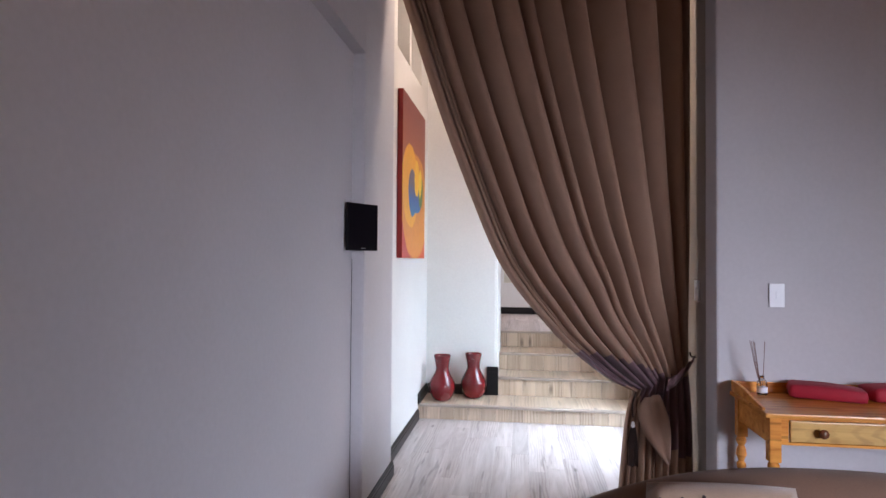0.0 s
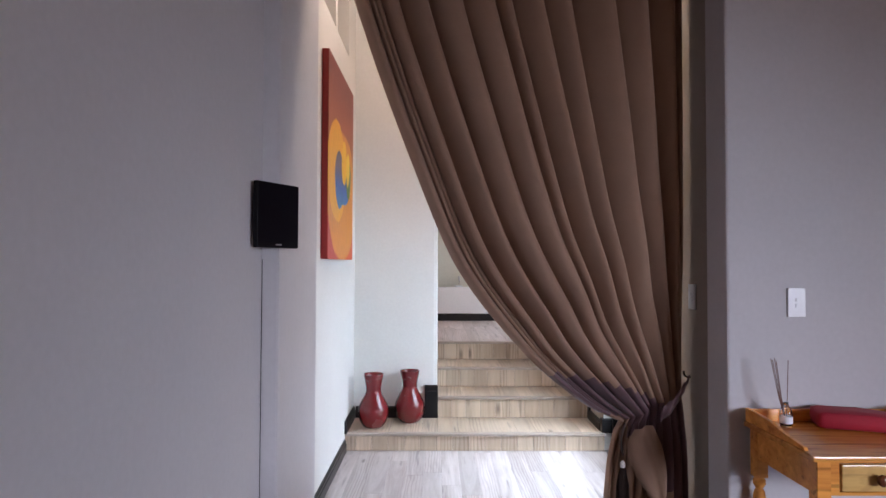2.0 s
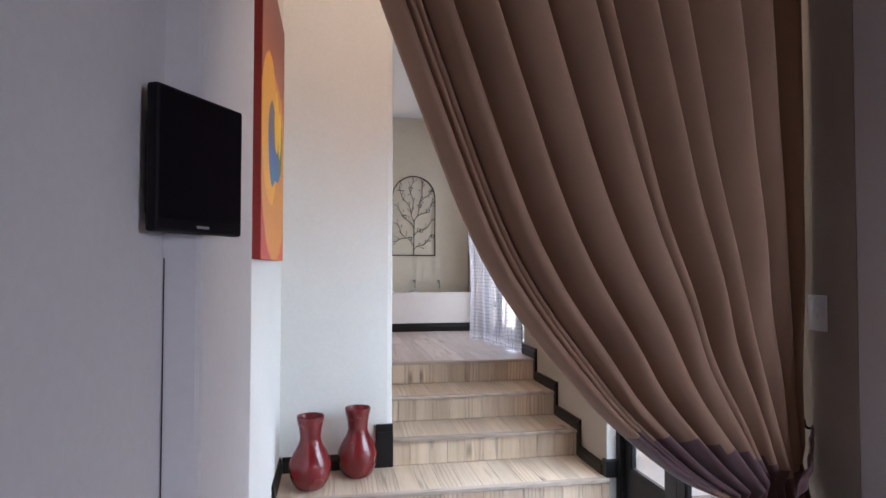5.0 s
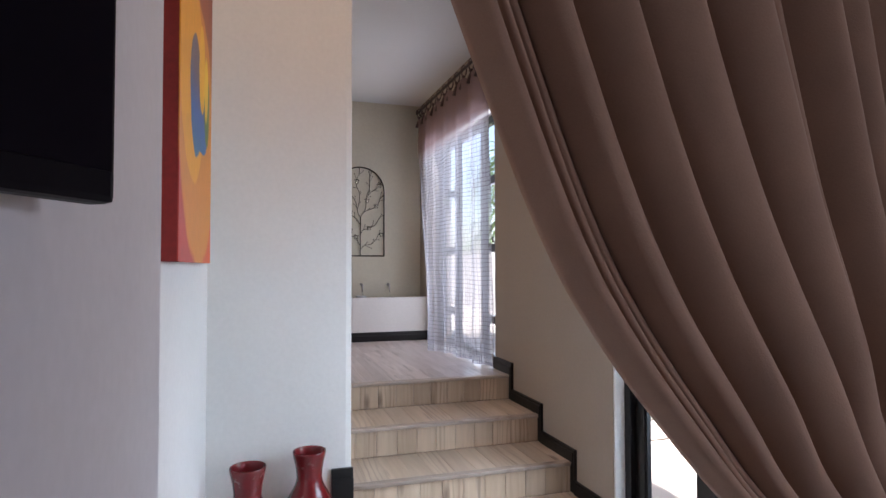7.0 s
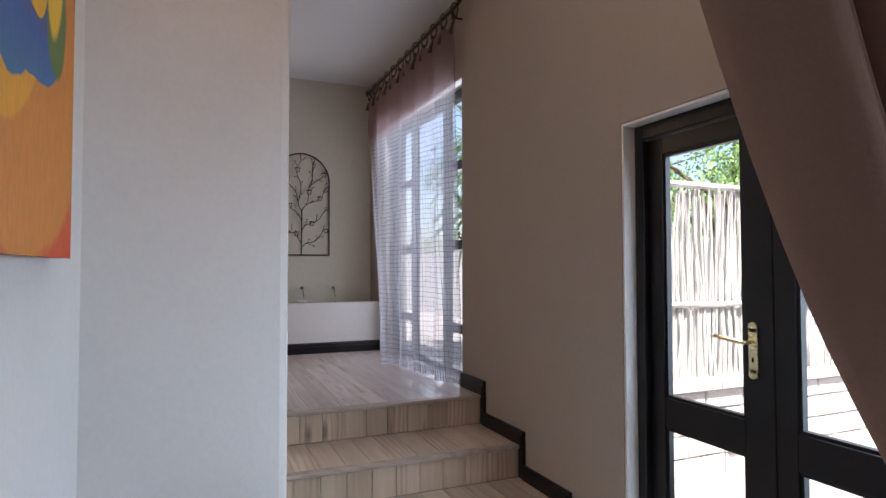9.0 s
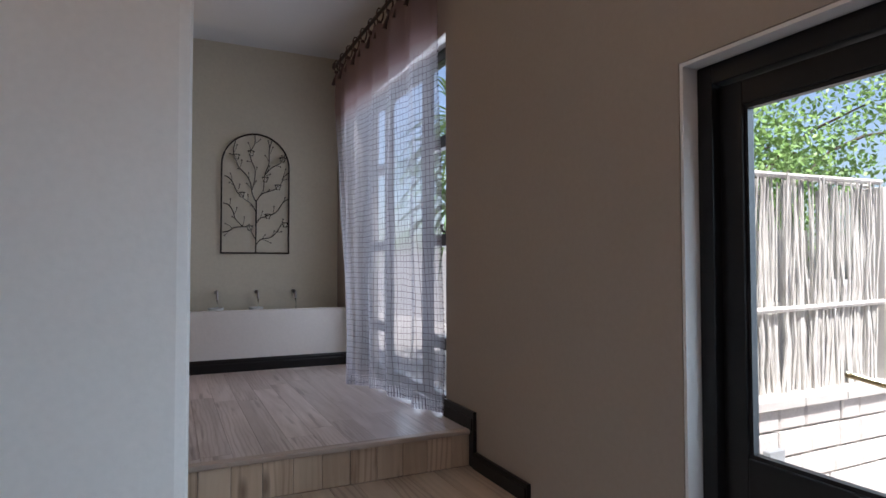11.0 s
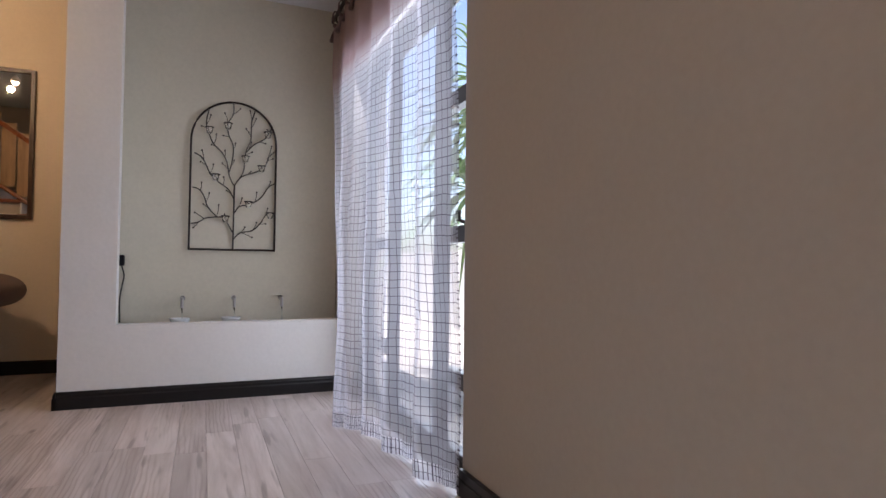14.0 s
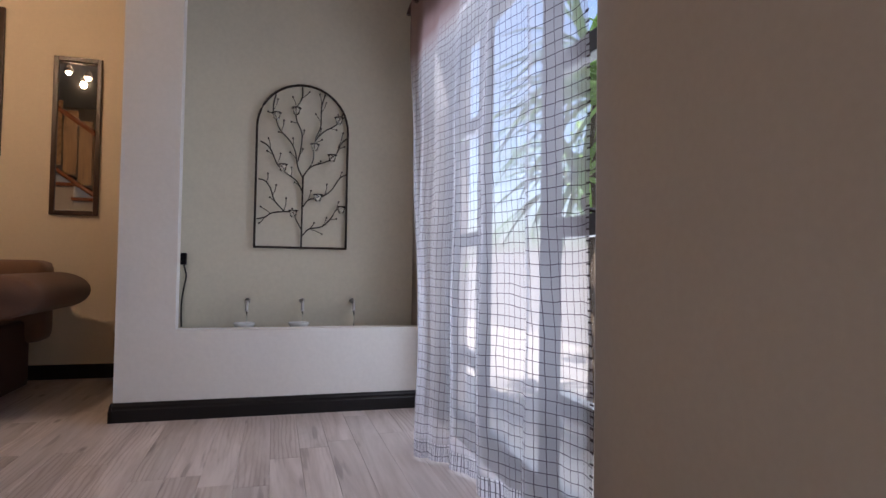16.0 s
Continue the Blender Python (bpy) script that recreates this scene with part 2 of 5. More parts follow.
MORTAR = surface("mortar", (0.58, 0.55, 0.51), 0.95, 0.1, 9, 80, 0.1)
COPING = surface("pale_coping", (0.62, 0.60, 0.57), 0.85, 0.08, 5, 60, 0.1)
STICK = surface("weathered_stick", (0.74, 0.69, 0.65), 0.9, 0.45, 5, 60, 0.2, stretch=(1, 1, 0.2))
PAVING = surface("pale_paving", (0.50, 0.47, 0.44), 0.9, 0.1, 3, 60, 0.1)
GRAVEL = surface("grey_gravel", (0.42, 0.40, 0.38), 0.95, 0.3, 40, 160, 0.3)
LEAF = surface("leaf_green", (0.07, 0.15, 0.03), 0.5, 0.35, 9, 60, 0.04)
LEAF_PALE = surface("leaf_pale", (0.22, 0.38, 0.10), 0.5, 0.35, 9, 60, 0.04)
BARK = surface("bark", (0.12, 0.09, 0.065), 0.95, 0.3, 14, 60, 0.3)
GARDENWALL = surface("garden_wall_paint", (0.60, 0.58, 0.55), 0.85, 0.05, 2, 40, 0.1)


# mesh helpers
def part(name, bm, mat, parent=None, label="", smooth=False, kind="", m=None):
    """Links a bmesh as one mesh object under a thing or part."""
    me = bpy.data.meshes.new(name)
    bm.normal_update()
    bm.to_mesh(me)
    bm.free()
    for one in (mat if isinstance(mat, (list, tuple)) else [mat]):
        me.materials.append(one)
    if smooth:
        me.polygons.foreach_set("use_smooth", [True] * len(me.polygons))
    ob = new(name, me)
    ob.parent = parent
    if m is not None:
        ob.matrix_basis = m
    return tagged(ob, label, kind=kind)


def thing(name, at, label, category, group=""):
    e = new(name)
    e.empty_display_size = 0.1
    e.location = at
    return tagged(e, label, category, group)


def add_box(bm, x0, x1, y0, y1, z0, z1, bev=0.0, mi=0):
    b = bmesh.new() if bev else bm
    vs = [b.verts.new((x, y, z)) for z in (z0, z1) for y in (y0, y1) for x in (x0, x1)]
    for f in ((0, 2, 3, 1), (4, 5, 7, 6), (0, 1, 5, 4), (2, 6, 7, 3), (0, 4, 6, 2), (1, 3, 7, 5)):
        b.faces.new([vs[i] for i in f]).material_index = mi
    if bev:
        bmesh.ops.bevel(b, geom=b.edges[:], offset=bev, segments=2, profile=0.6, affect="EDGES")
        off = {}
        for v in b.verts:
            off[v] = bm.verts.new(v.co)
        for f in b.faces:
            bm.faces.new([off[v] for v in f.verts]).material_index = mi
        b.free()
    return bm


def box(x0, x1, y0, y1, z0, z1, bev=0.0):
    return add_box(bmesh.new(), x0, x1, y0, y1, z0, z1, bev)


def add_lathe(bm, profile, n=32, at=(0, 0, 0), axis="z"):
    rings = []
    for r, h in profile:
        ring = []
        for i in range(n):
            a = 2 * math.pi * i / n
            c = (r * math.cos(a), r * math.sin(a), h)
            if axis == "x":
                c = (h, c[0], c[1])
            if axis == "y":
                c = (c[0], h, c[1])
            ring.append(bm.verts.new(Vector(c) + Vector(at)))
        rings.append(ring)
    for a, b in zip(rings, rings[1:]):
        for i in range(n):
            bm.faces.new((a[i], a[(i + 1) % n], b[(i + 1) % n], b[i]))
    for ring in (rings[0], rings[-1]):
        try:
            bm.faces.new(ring)
        except ValueError:
            pass
    return bm


def lathe(profile, n=32, at=(0, 0, 0), axis="z"):
    return add_lathe(bmesh.new(), profile, n, at, axis)


def spline(points, steps=5):
    """Catmull-Rom through the points."""
    p = [Vector(q) for q in points]
    p = [2 * p[0] - p[1]] + p + [2 * p[-1] - p[-2]]
    out = []
    for a, b, c, d in zip(p, p[1:], p[2:], p[3:]):
        for i in range(steps):
            t = i / steps
            out.append(0.5 * (2 * b + (c - a) * t + (2 * a - 5 * b + 4 * c - d) * t * t + (3 * b - a - 3 * c + d) * t ** 3))
    out.append(p[-2])
    return out


def add_tube(bm, points, r, n=6, r2=None):
    pts = [Vector(q) for q in points]
    rings = []
    for i, q in enumerate(pts):
        d = (pts[min(i + 1, len(pts) - 1)] - pts[max(i - 1, 0)]).normalized()
        up = Vector((0, 0, 1)) if abs(d.z) < 0.9 else Vector((1, 0, 0))
        u = d.cross(up).normalized()
        v = d.cross(u)
        rr = r if r2 is None else r + (r2 - r) * i / max(1, len(pts) - 1)
        rings.append([bm.verts.new(q + (u * math.cos(2 * math.pi * k / n) + v * math.sin(2 * math.pi * k / n)) * rr) for k in range(n)])
    for a, b in zip(rings, rings[1:]):
        for k in range(n):
            bm.faces.new((a[k], a[(k + 1) % n], b[(k + 1) % n], b[k]))
    bm.faces.new(rings[0])
    bm.faces.new(rings[-1][::-1])
    return bm


def tube(points, r, n=6, r2=None):
    return add_tube(bmesh.new(), points, r, n, r2)


def add_ball(bm, c, r, squash=(1, 1, 1), u=10, v=6):
    m = Matrix.Translation(c) @ Matrix.Diagonal((*[r * s for s in squash], 1))
    bmesh.ops.create_uvsphere(bm, u_segments=u, v_segments=v, radius=1, matrix=m)
    return bm


def structure(name, bm, mat, label, category, smooth=False):
    ob = part(name, bm, mat, None, label, smooth, "structure")
    ob["category"] = category
    return ob


# setting: plan in metres
XE, XW, XR = 1.02, -1.04, -1.045      # east wall, painting wall, recessed room wall
YP, YB = 5.64, 6.42                   # front and back of the stair pillar
XP = -0.31                            # its corner
STEPS = ((5.17, 0.14), (5.64, 0.32), (6.07, 0.50), (6.545, 0.68))
ZL, ZC, ZH = 0.68, 3.38, 4.05
YN, YK, YM = 8.75, 9.12, 10.07        # basin front, niche back, mirror wall

# walls
room_west = bmesh.new()
add_box(room_west, XR - 0.2, XR, -3.2, 2.95, 0, ZH)
add_box(room_west, XR, -0.97, -3.2, 2.95, 2.68, ZH)
structure("wall_west", room_west, PLASTER, "grey-lilac painted plaster wall with a shallow recess", "wall")
col = box(XR - 0.2, -0.97, 2.95, 3.70, 0, ZH, 0.012)
structure("wall_pier", col, PLASTER, "pale plastered pier with softly rounded edge beside the recess", "wall", False)
pw = bmesh.new()
add_box(pw, XW - 0.15, XW, 3.70, YP, 0, 3.16)
add_box(pw, XW - 0.15, XW, 3.70, 4.12, 3.16, ZH)
add_box(pw, XW - 0.15, XW, 4.62, 4.70, 3.16, ZH - 0.25)
add_box(pw, XW - 0.15, XW, 5.22, YP, 3.16, ZH - 0.25)
add_box(pw, XW - 0.15, XW, 4.12, YP, ZH - 0.25, ZH)
structure("wall_painting", pw, PLASTER_WHITE, "off-white plaster wall with two high openings near the ceiling", "wall")
pil = box(XW - 0.15, XP, YP, YB, 0, ZH, 0.035)
structure("wall_pillar", pil, PLASTER_WHITE, "off-white plastered wall end beside the steps, rounded corners", "wall", False)
hall = bmesh.new()
add_box(hall, 1.004, XE + 0.22, 3.35, 3.93, 0, ZH)
add_box(hall, XE, XE + 0.22, 3.93, 5.212, 2.10, ZH)
add_box(hall, XE, XE + 0.22, 5.212, 6.84, 0, ZH)
add_box(hall, XE, XE + 0.22, 6.84, 8.62, 2.80, ZH)
add_box(hall, XE, XE + 0.22, 8.62, YK + 0.2, 0, ZH)
structure("wall_east", hall, PLASTER_WARM, "beige plaster wall along the steps with door and window openings", "wall")
structure("wall_north", box(1.002, 4.2, 3.15, 3.35, 0, ZH, 0.012), PLASTER, "grey-lilac plaster wall behind the pine table", "wall")
structure("wall_south", box(XR - 0.2, 4.4, -3.4, -3.2, 0, ZH), PLASTER, "plain plaster wall closing the lower room", "wall")
# the opening in this unseen wall is added to let light in
sw = bmesh.new()
add_box(sw, 4.2, 4.4, -3.2, -3.0, 0, ZH)
add_box(sw, 4.2, 4.4, -0.7, 3.35, 0, ZH)
add_box(sw, 4.2, 4.4, -3.0, -0.7, 0, 1.05)
add_box(sw, 4.2, 4.4, -3.0, -0.7, 2.35, ZH)
structure("wall_room_east", sw, PLASTER, "plain plaster wall closing the lower room, with an added window opening", "wall")
nb = bmesh.new()
add_box(nb, -0.62, XE + 0.22, YK, YK + 0.2, ZL - 0.1, ZH)
structure("niche_back_wall", nb, PLASTER_CREAM, "beige plaster back wall of the water feature niche", "wall")
nl = bmesh.new()
add_box(nl, -0.63, -0.345, YN, YN + 0.10, ZL - 0.1, ZH)
add_box(nl, -0.63, -0.41, YN + 0.10, YK, ZL - 0.1, ZH)
add_box(nl, -0.345, XE, YN, YN + 0.10, ZL - 0.1, 1.15)
structure("niche_side_wall", nl, PLASTER_WHITE, "off-white plaster return beside the niche", "wall")
structure("lounge_side_wall", box(-0.63, -0.45, YK, YM, ZL - 0.1, ZH), PLASTER_WARM, "plaster wall turning into the raised lounge", "wall")
structure("wall_mirror", box(-4.2, -0.45, YM, YM + 0.2, ZL - 0.1, ZH), surface("plaster_cream", (0.66, 0.55, 0.42), 0.85, 0.05, 1.3, 45, 0.10), "cream plaster wall of the lounge behind the sofa", "wall")
structure("wall_lounge_west", box(-4.4, -4.2, 3.6, YM + 0.2, 0, ZH), PLASTER_WARM, "plain plaster wall closing the lounge", "wall")
structure("wall_lounge_south", box(-4.2, XR - 0.2, 3.6, 3.75, 0, ZH), PLASTER_WARM, "plain plaster wall behind the lounge stair", "wall")
# out of view; its dark surface is made up to keep the upper walls dim
structure("ceiling_room", box(XR - 0.2, 4.4, -3.4, 3.36, ZH, ZH + 0.1), CEILING_DIM, "unseen lower room ceiling, made dark brown to dim the upper walls", "ceiling")
structure("ceiling_hall", box(-4.4, XE + 0.22, 3.36, YP, ZH, ZH + 0.1), CEILING, "pale painted ceiling of the stepped hall", "ceiling")
structure("ceiling_lounge", box(-4.4, XP, YP, YM + 0.2, ZH, ZH + 0.1), CEILING, "pale painted ceiling of the lounge", "ceiling")
cl = bmesh.new()
add_box(cl, -0.63, XP, YB, YK, ZC, ZC + 0.08)
add_box(cl, -0.70, -0.63, YB, YK, ZC, ZH)
add_box(cl, XP, XE + 0.22, YP, YK + 0.2, ZC, ZC + 0.08)
add_box(cl, XP, XE, YP, YP + 0.12, ZC + 0.08, ZH)
structure("ceiling_landing", cl, CEILING, "pale grey ceiling above the landing", "ceiling")

# floors: sub-base, boards come last
structure("floor_base", box(XR - 0.2, 4.4, -3.4, 5.17, -0.12, -0.012), SUBFLOOR, "dark joints under the limed boards of the lower floor", "floor")
structure("landing_base", box(-4.4, XE, STEPS[3][0] + 0.01, YK + 1.2, ZL - 0.14, ZL - 0.012), SUBFLOOR, "dark joints under the boards of the landing", "floor")
structure("lounge_base", box(-4.4, XW - 0.15, 3.6, STEPS[3][0] + 0.01, ZL - 0.14, ZL - 0.002), FLOORWOOD, "boards of the raised lounge", "floor")
stair = bmesh.new()
for i, (y, z) in enumerate(STEPS):
    back = STEPS[i + 1][0] if i < 3 else y + 0.4
    x0 = XW if i == 0 else XP
    add_box(stair, x0, XE, y + 0.012, back + 0.012 if i < 3 else back, 0 if i == 0 else STEPS[i - 1][1] - 0.02, z - 0.012)
stairs = structure("stairs", stair, SUBFLOOR, "four low steps covered in limed wood boards", "stairs")


def skirting(name, pts, normal, h=0.10, t=0.018):
    """A black moulded skirting board along a line on the floor."""
    bm = bmesh.new()
    n = Vector(normal)
    prof = ((0, 0), (t, 0), (t, h * 0.62), (t * 0.75, h * 0.70), (t * 0.8, h * 0.84), (t * 0.45, h * 0.93), (t * 0.35, h), (0, h))
    rings = [[bm.verts.new(Vector(p) + n * a + Vector((0, 0, b))) for a, b in prof] for p in pts]
    for a, b in zip(rings, rings[1:]):
        for k in range(len(prof)):
            bm.faces.new((a[k], a[(k + 1) % len(prof)], b[(k + 1) % len(prof)], b[k]))
    bm.faces.new(rings[0])
    bm.faces.new(rings[-1][::-1])
    bmesh.ops.recalc_face_normals(bm, faces=bm.faces[:])
    return structure(name, bm, BLACKWOOD, "black stained moulded skirting board", "skirting")


skirting("baseboard_pier", [(-0.97, 2.95, 0), (-0.97, 3.715, 0)], (1, 0, 0))
skirting("baseboard_painting", [(XW, 3.70, 0), (XW, 5.14, 0)], (1, 0, 0))
skirting("baseboard_step", [(XW, 5.14, 0.14), (XW, YP, 0.14)], (1, 0, 0))
skirting("baseboard_pillar", [(XW + 0.02, YP, 0.14), (-0.42, YP, 0.14)], (0, -1, 0))
skirting("baseboard_niche", [(-0.64, YN, ZL), (XE - 0.01, YN, ZL)], (0, -1, 0))
skirting("baseboard_niche_end", [(-0.63, YN - 0.018, ZL), (-0.63, YM, ZL)], (-1, 0, 0))
skirting("baseboard_mirror", [(-4.2, YM, ZL), (-0.65, YM, ZL)], (0, -1, 0))
skirting("baseboard_north", [(XE + 0.01, 3.15, 0), (4.2, 3.15, 0)], (0, -1, 0))
blk = bmesh.new()
add_box(blk, -0.42, XP + 0.004, YP - 0.022, YP + 0.002, 0.14, 0.425, 0.004)
add_box(blk, -0.415, XP + 0.005, YP - 0.028, YP - 0.020, 0.15, 0.375, 0.003)
structure("trim_pillar_foot", blk, BLACKWOOD, "black stained skirting block at the foot of the pillar", "skirting")
sk = bmesh.new()
for i, (y, z) in enumerate(STEPS):
    back = STEPS[i + 1][0] - 0.05 if i < 3 else 6.84
    tall = 0.092 if i == 3 else 0.078
    y0 = 5.225 if i == 0 else y - 0.05
    low = z if i == 0 else STEPS[i - 1][1]
    t = 0.018
    add_box(sk, XE - t, XE + 0.001, y0, back, z, z + tall, 0.003)
    add_box(sk, XE - t - 0.006, XE - t + 0.002, y0 + 0.012, back, z, z + 0.060, 0.002)
    if i:
        add_box(sk, XE - t, XE + 0.001, y - 0.05, y + 0.0, low + 0.0, z, 0.003)
structure("baseboard_stairs", sk, BLACKWOOD, "black stained skirting stepping up beside the steps", "skirting")
structure("trim_door_block", box(XE - 0.02, XE + 0.12, 5.17, 5.232, 0.14, 0.25, 0.005), BLACKWOOD, "black skirting block beside the door", "skirting")

rv = bmesh.new()
add_box(rv, XE + 0.002, XE + 0.10, 5.198, 5.209, 0.0, 2.097)
add_box(rv, XE + 0.002, XE + 0.10, 3.933, 5.198, 2.086, 2.097)
add_box(rv, XE + 0.002, XE + 0.22, 6.842, 6.845, 0.68, 2.797)
add_box(rv, XE + 0.002, XE + 0.22, 6.845, 8.617, 2.794, 2.797)
structure("trim_reveals", rv, PLASTER_WHITE, "white painted reveals of the door and the window", "trim")

# double glazed door to the patio
door = structure("door_1", box(XE + 0.06, XE + 0.14, 3.945, 4.0, 0, 2.085, 0.004), BLACKWOOD, "black stained double door with glass panes and brass handle", "door")
frame_bm = bmesh.new()
add_box(frame_bm, XE + 0.06, XE + 0.16, 5.145, 5.197, 0, 2.085, 0.004)
add_box(frame_bm, XE + 0.06, XE + 0.16, 4.0, 5.145, 2.025, 2.085, 0.004)
part("door_frame", frame_bm, BLACKWOOD, door)
for a, b, s in ((4.575, 5.143, "leaf"), (4.002, 4.571, "leaf")):
    lf = bmesh.new()
    x0, x1 = XE + 0.09, XE + 0.13
    add_box(lf, x0, x1, a, a + 0.115, 0.02, 2.02, 0.004)
    add_box(lf, x0, x1, b - 0.075, b, 0.02, 2.02, 0.004)
    for z0, z1 in ((0.02, 0.22), (0.83, 0.95), (1.95, 2.02)):
        add_box(lf, x0, x1, a + 0.115, b - 0.075, z0, z1, 0.004)
    for z0, z1 in ((0.22, 0.83), (0.95, 1.95)):
        for ya, yb in ((a + 0.115, a + 0.127), (b - 0.087, b - 0.075)):
            add_box(lf, x0 + 0.008, x1 - 0.008, ya, yb, z0, z1)
        add_box(lf, x0 + 0.008, x1 - 0.008, a + 0.127, b - 0.087, z0, z0 + 0.012)
        add_box(lf, x0 + 0.008, x1 - 0.008, a + 0.127, b - 0.087, z1 - 0.012, z1)
    leaf = part("door_leaf", lf, BLACKWOOD, door)
    for z0, z1 in ((0.22, 0.83), (0.95, 1.95)):
        g = part("pane", box(XE + 0.107, XE + 0.112, a + 0.11, b - 0.07, z0, z1), PANE, leaf, "clear glass pane")
        g.visible_shadow = False
plate = bmesh.new()
add_box(plate, XE + 0.083, XE + 0.090, 4.632, 4.668, 1.115, 1.275, 0.003)
add_lathe(plate, [(0.018, 0), (0.018, 0.007)], 20, (XE + 0.083, 4.65, 1.275), "x")
add_lathe(plate, [(0.018, 0), (0.018, 0.007)], 20, (XE + 0.083, 4.65, 1.115), "x")
hp = part("handle_plate", plate, BRASS, door, "polished brass handle plate with keyhole")
part("lever", tube(spline([(XE + 0.085, 4.65, 1.225), (XE + 0.04, 4.65, 1.225), (XE + 0.03, 4.68, 1.228), (XE + 0.03, 4.74, 1.236), (XE + 0.032, 4.765, 1.238)]), 0.007, 8), BRASS, hp, "brass lever handle")
part("keyhole", box(XE + 0.0815, XE + 0.0835, 4.647, 4.653, 1.155, 1.172), TVBLACK, hp, "dark keyhole")

# tall window behind the net curtain
win = structure("window_1", box(XE + 0.09, XE + 0.15, 6.84, 6.90, 0.70, 2.80, 0.004), BLACKWOOD, "tall black framed window with small panes", "window")
wf = bmesh.new()
add_box(wf, XE + 0.09, XE + 0.15, 8.56, 8.62, 0.70, 2.80, 0.004)
add_box(wf, XE + 0.09, XE + 0.15, 6.90, 8.56, 2.73, 2.80, 0.004)
add_box(wf, XE + 0.09, XE + 0.15, 6.90, 8.56, 0.68, 0.74, 0.004)
part("window_frame", wf, BLACKWOOD, win)
for y in (7.36, 8.08):
    part("mullion", box(XE + 0.092, XE + 0.148, y - 0.035, y + 0.035, 0.74, 2.73, 0.004), BLACKWOOD, win)
for a, b, bars in ((6.90, 7.325, (1.035, 1.65, 2.24)), (7.395, 8.045, ()), (8.115, 8.56, (1.035, 1.65, 2.24))):
    for z in bars:
        part("glazing_bar", box(XE + 0.095, XE + 0.145, a, b, z - 0.036, z + 0.036, 0.004), BLACKWOOD, win)
    levels = [0.74] + [v for z in bars for v in (z - 0.036, z + 0.036)] + [2.73]
    for z0, z1 in zip(levels[::2], levels[1::2]):
        g = part("pane", box(XE + 0.118, XE + 0.123, a, b, z0, z1), PANE, win, "clear glass pane")
        g.visible_shadow = False
part("catch", tube(spline([(XE + 0.09, 7.0, 1.69), (XE + 0.05, 7.0, 1.70), (XE + 0.04, 6.98, 1.735)]), 0.008, 6), IRON, win, "small iron window catch")
# unseen window, added so that daylight reaches the lower room
w2 = structure("window_2", box(4.27, 4.33, -3.0, -0.7, 1.05, 1.11), BLACKWOOD, "wide black framed window added unseen to light the lower room", "window")
part("mullion", box(4.27, 4.33, -1.88, -1.82, 1.11, 2.35), BLACKWOOD, w2)
g = part("pane", box(4.298, 4.302, -3.0, -0.7, 1.11, 2.35), PANE, w2, "clear glass pane")
g.visible_shadow = False


# outside
structure("ground", box(-60, 80, -60, 80, -0.35, -0.2), PAVING, "pale earth and paving around the house", "ground")
structure("patio", box(1.24, 7.0, 1.0, 6.4, -0.2, -0.03), PAVING, "pale patio paving in full sun", "paving")
structure("garden_bed", box(1.24, 4.2, 6.62, 24.0, -0.2, 0.60), GRAVEL, "raised grey gravel bed", "ground")
structure("garden_wall", box(3.6, 3.8, 6.62, 24.0, 0.6, 1.75, 0.01), GARDENWALL, "white painted garden wall", "wall")
structure("patio_wall", add_box(box(4.42, 7.0, 6.45, 6.60, 0.60, 2.08, 0.01), 7.0, 7.2, 1.0, 6.60, -0.2, 2.08, 0.01), GARDENWALL, "plain painted wall closing the patio beside the fence", "wall")
structure("stone_wall_core", box(1.25, 6.5, 6.43, 6.62, -0.1, 0.60), MORTAR, "mortar core of the stone block wall", "wall")

fence = thing("stick_fence", (2.8, 6.5, 0.66), "weathered fence of thin sticks above a low stone wall", "fence")


def stick_fence(parent):
    rnd = random.Random(4)
    shapes = []
    for k in range(10):
        bm = bmesh.new()
        pts = [(rnd.uniform(-0.02, 0.02), rnd.uniform(-0.014, 0.014), z * 0.36) for z in range(5)]
        add_tube(bm, pts, rnd.uniform(0.007, 0.013), 5, 0.006)
        me = bpy.data.meshes.new("stick")
        bm.normal_update()
        bm.to_mesh(me)
        bm.free()
        me.materials.append(STICK)
        shapes.append(me)
    x = -1.5
    n = 0
    while x < 1.55:
        ob = new("stick", rnd.choice(shapes))
        ob.parent = parent
        ob.matrix_basis = pose(x, rnd.uniform(-0.03, 0.03), -0.02, rnd.uniform(-1.5, 1.5), rnd.uniform(-3, 3), rnd.uniform(0, 360)) @ Matrix.Diagonal((1, 1, rnd.uniform(0.95, 1.03), 1))
        x += rnd.uniform(0.008, 0.014)
        n += 1
    for z in (0.55, 1.43):
        part("rail", tube([(-1.55, -0.045, z), (-0.8, -0.05, z + 0.01), (0.1, -0.045, z - 0.008), (0.9, -0.05, z + 0.006), (1.6, -0.045, z + 0.02)], 0.02, 7), STICK, parent, "thicker horizontal binding pole")
        part("rail", tube([(-1.55, 0.045, z + 0.02), (0.1, 0.05, z + 0.03), (1.6, 0.045, z)], 0.016, 7), STICK, parent, "thicker horizontal binding pole")


stick_fence(fence)

# large hanging curtain
LEFT = [(-1.0, 4.0), (-0.93, 3.45), (-0.797, 3.01), (-0.625, 2.49), (-0.445, 2.01), (-0.265, 1.57), (-0.12, 1.33), (0.07, 1.10), (0.22, 0.945), (0.45, 0.765), (0.625, 0.68)]


# where one fold of the curtain ends and the next begins, as shares of its width
FOLD_EDGES = (0.0, 0.04, 0.056, 0.072, 0.124, 0.197, 0.29, 0.386, 0.436, 0.53, 0.621, 0.748, 0.863, 0.957, 1.0)


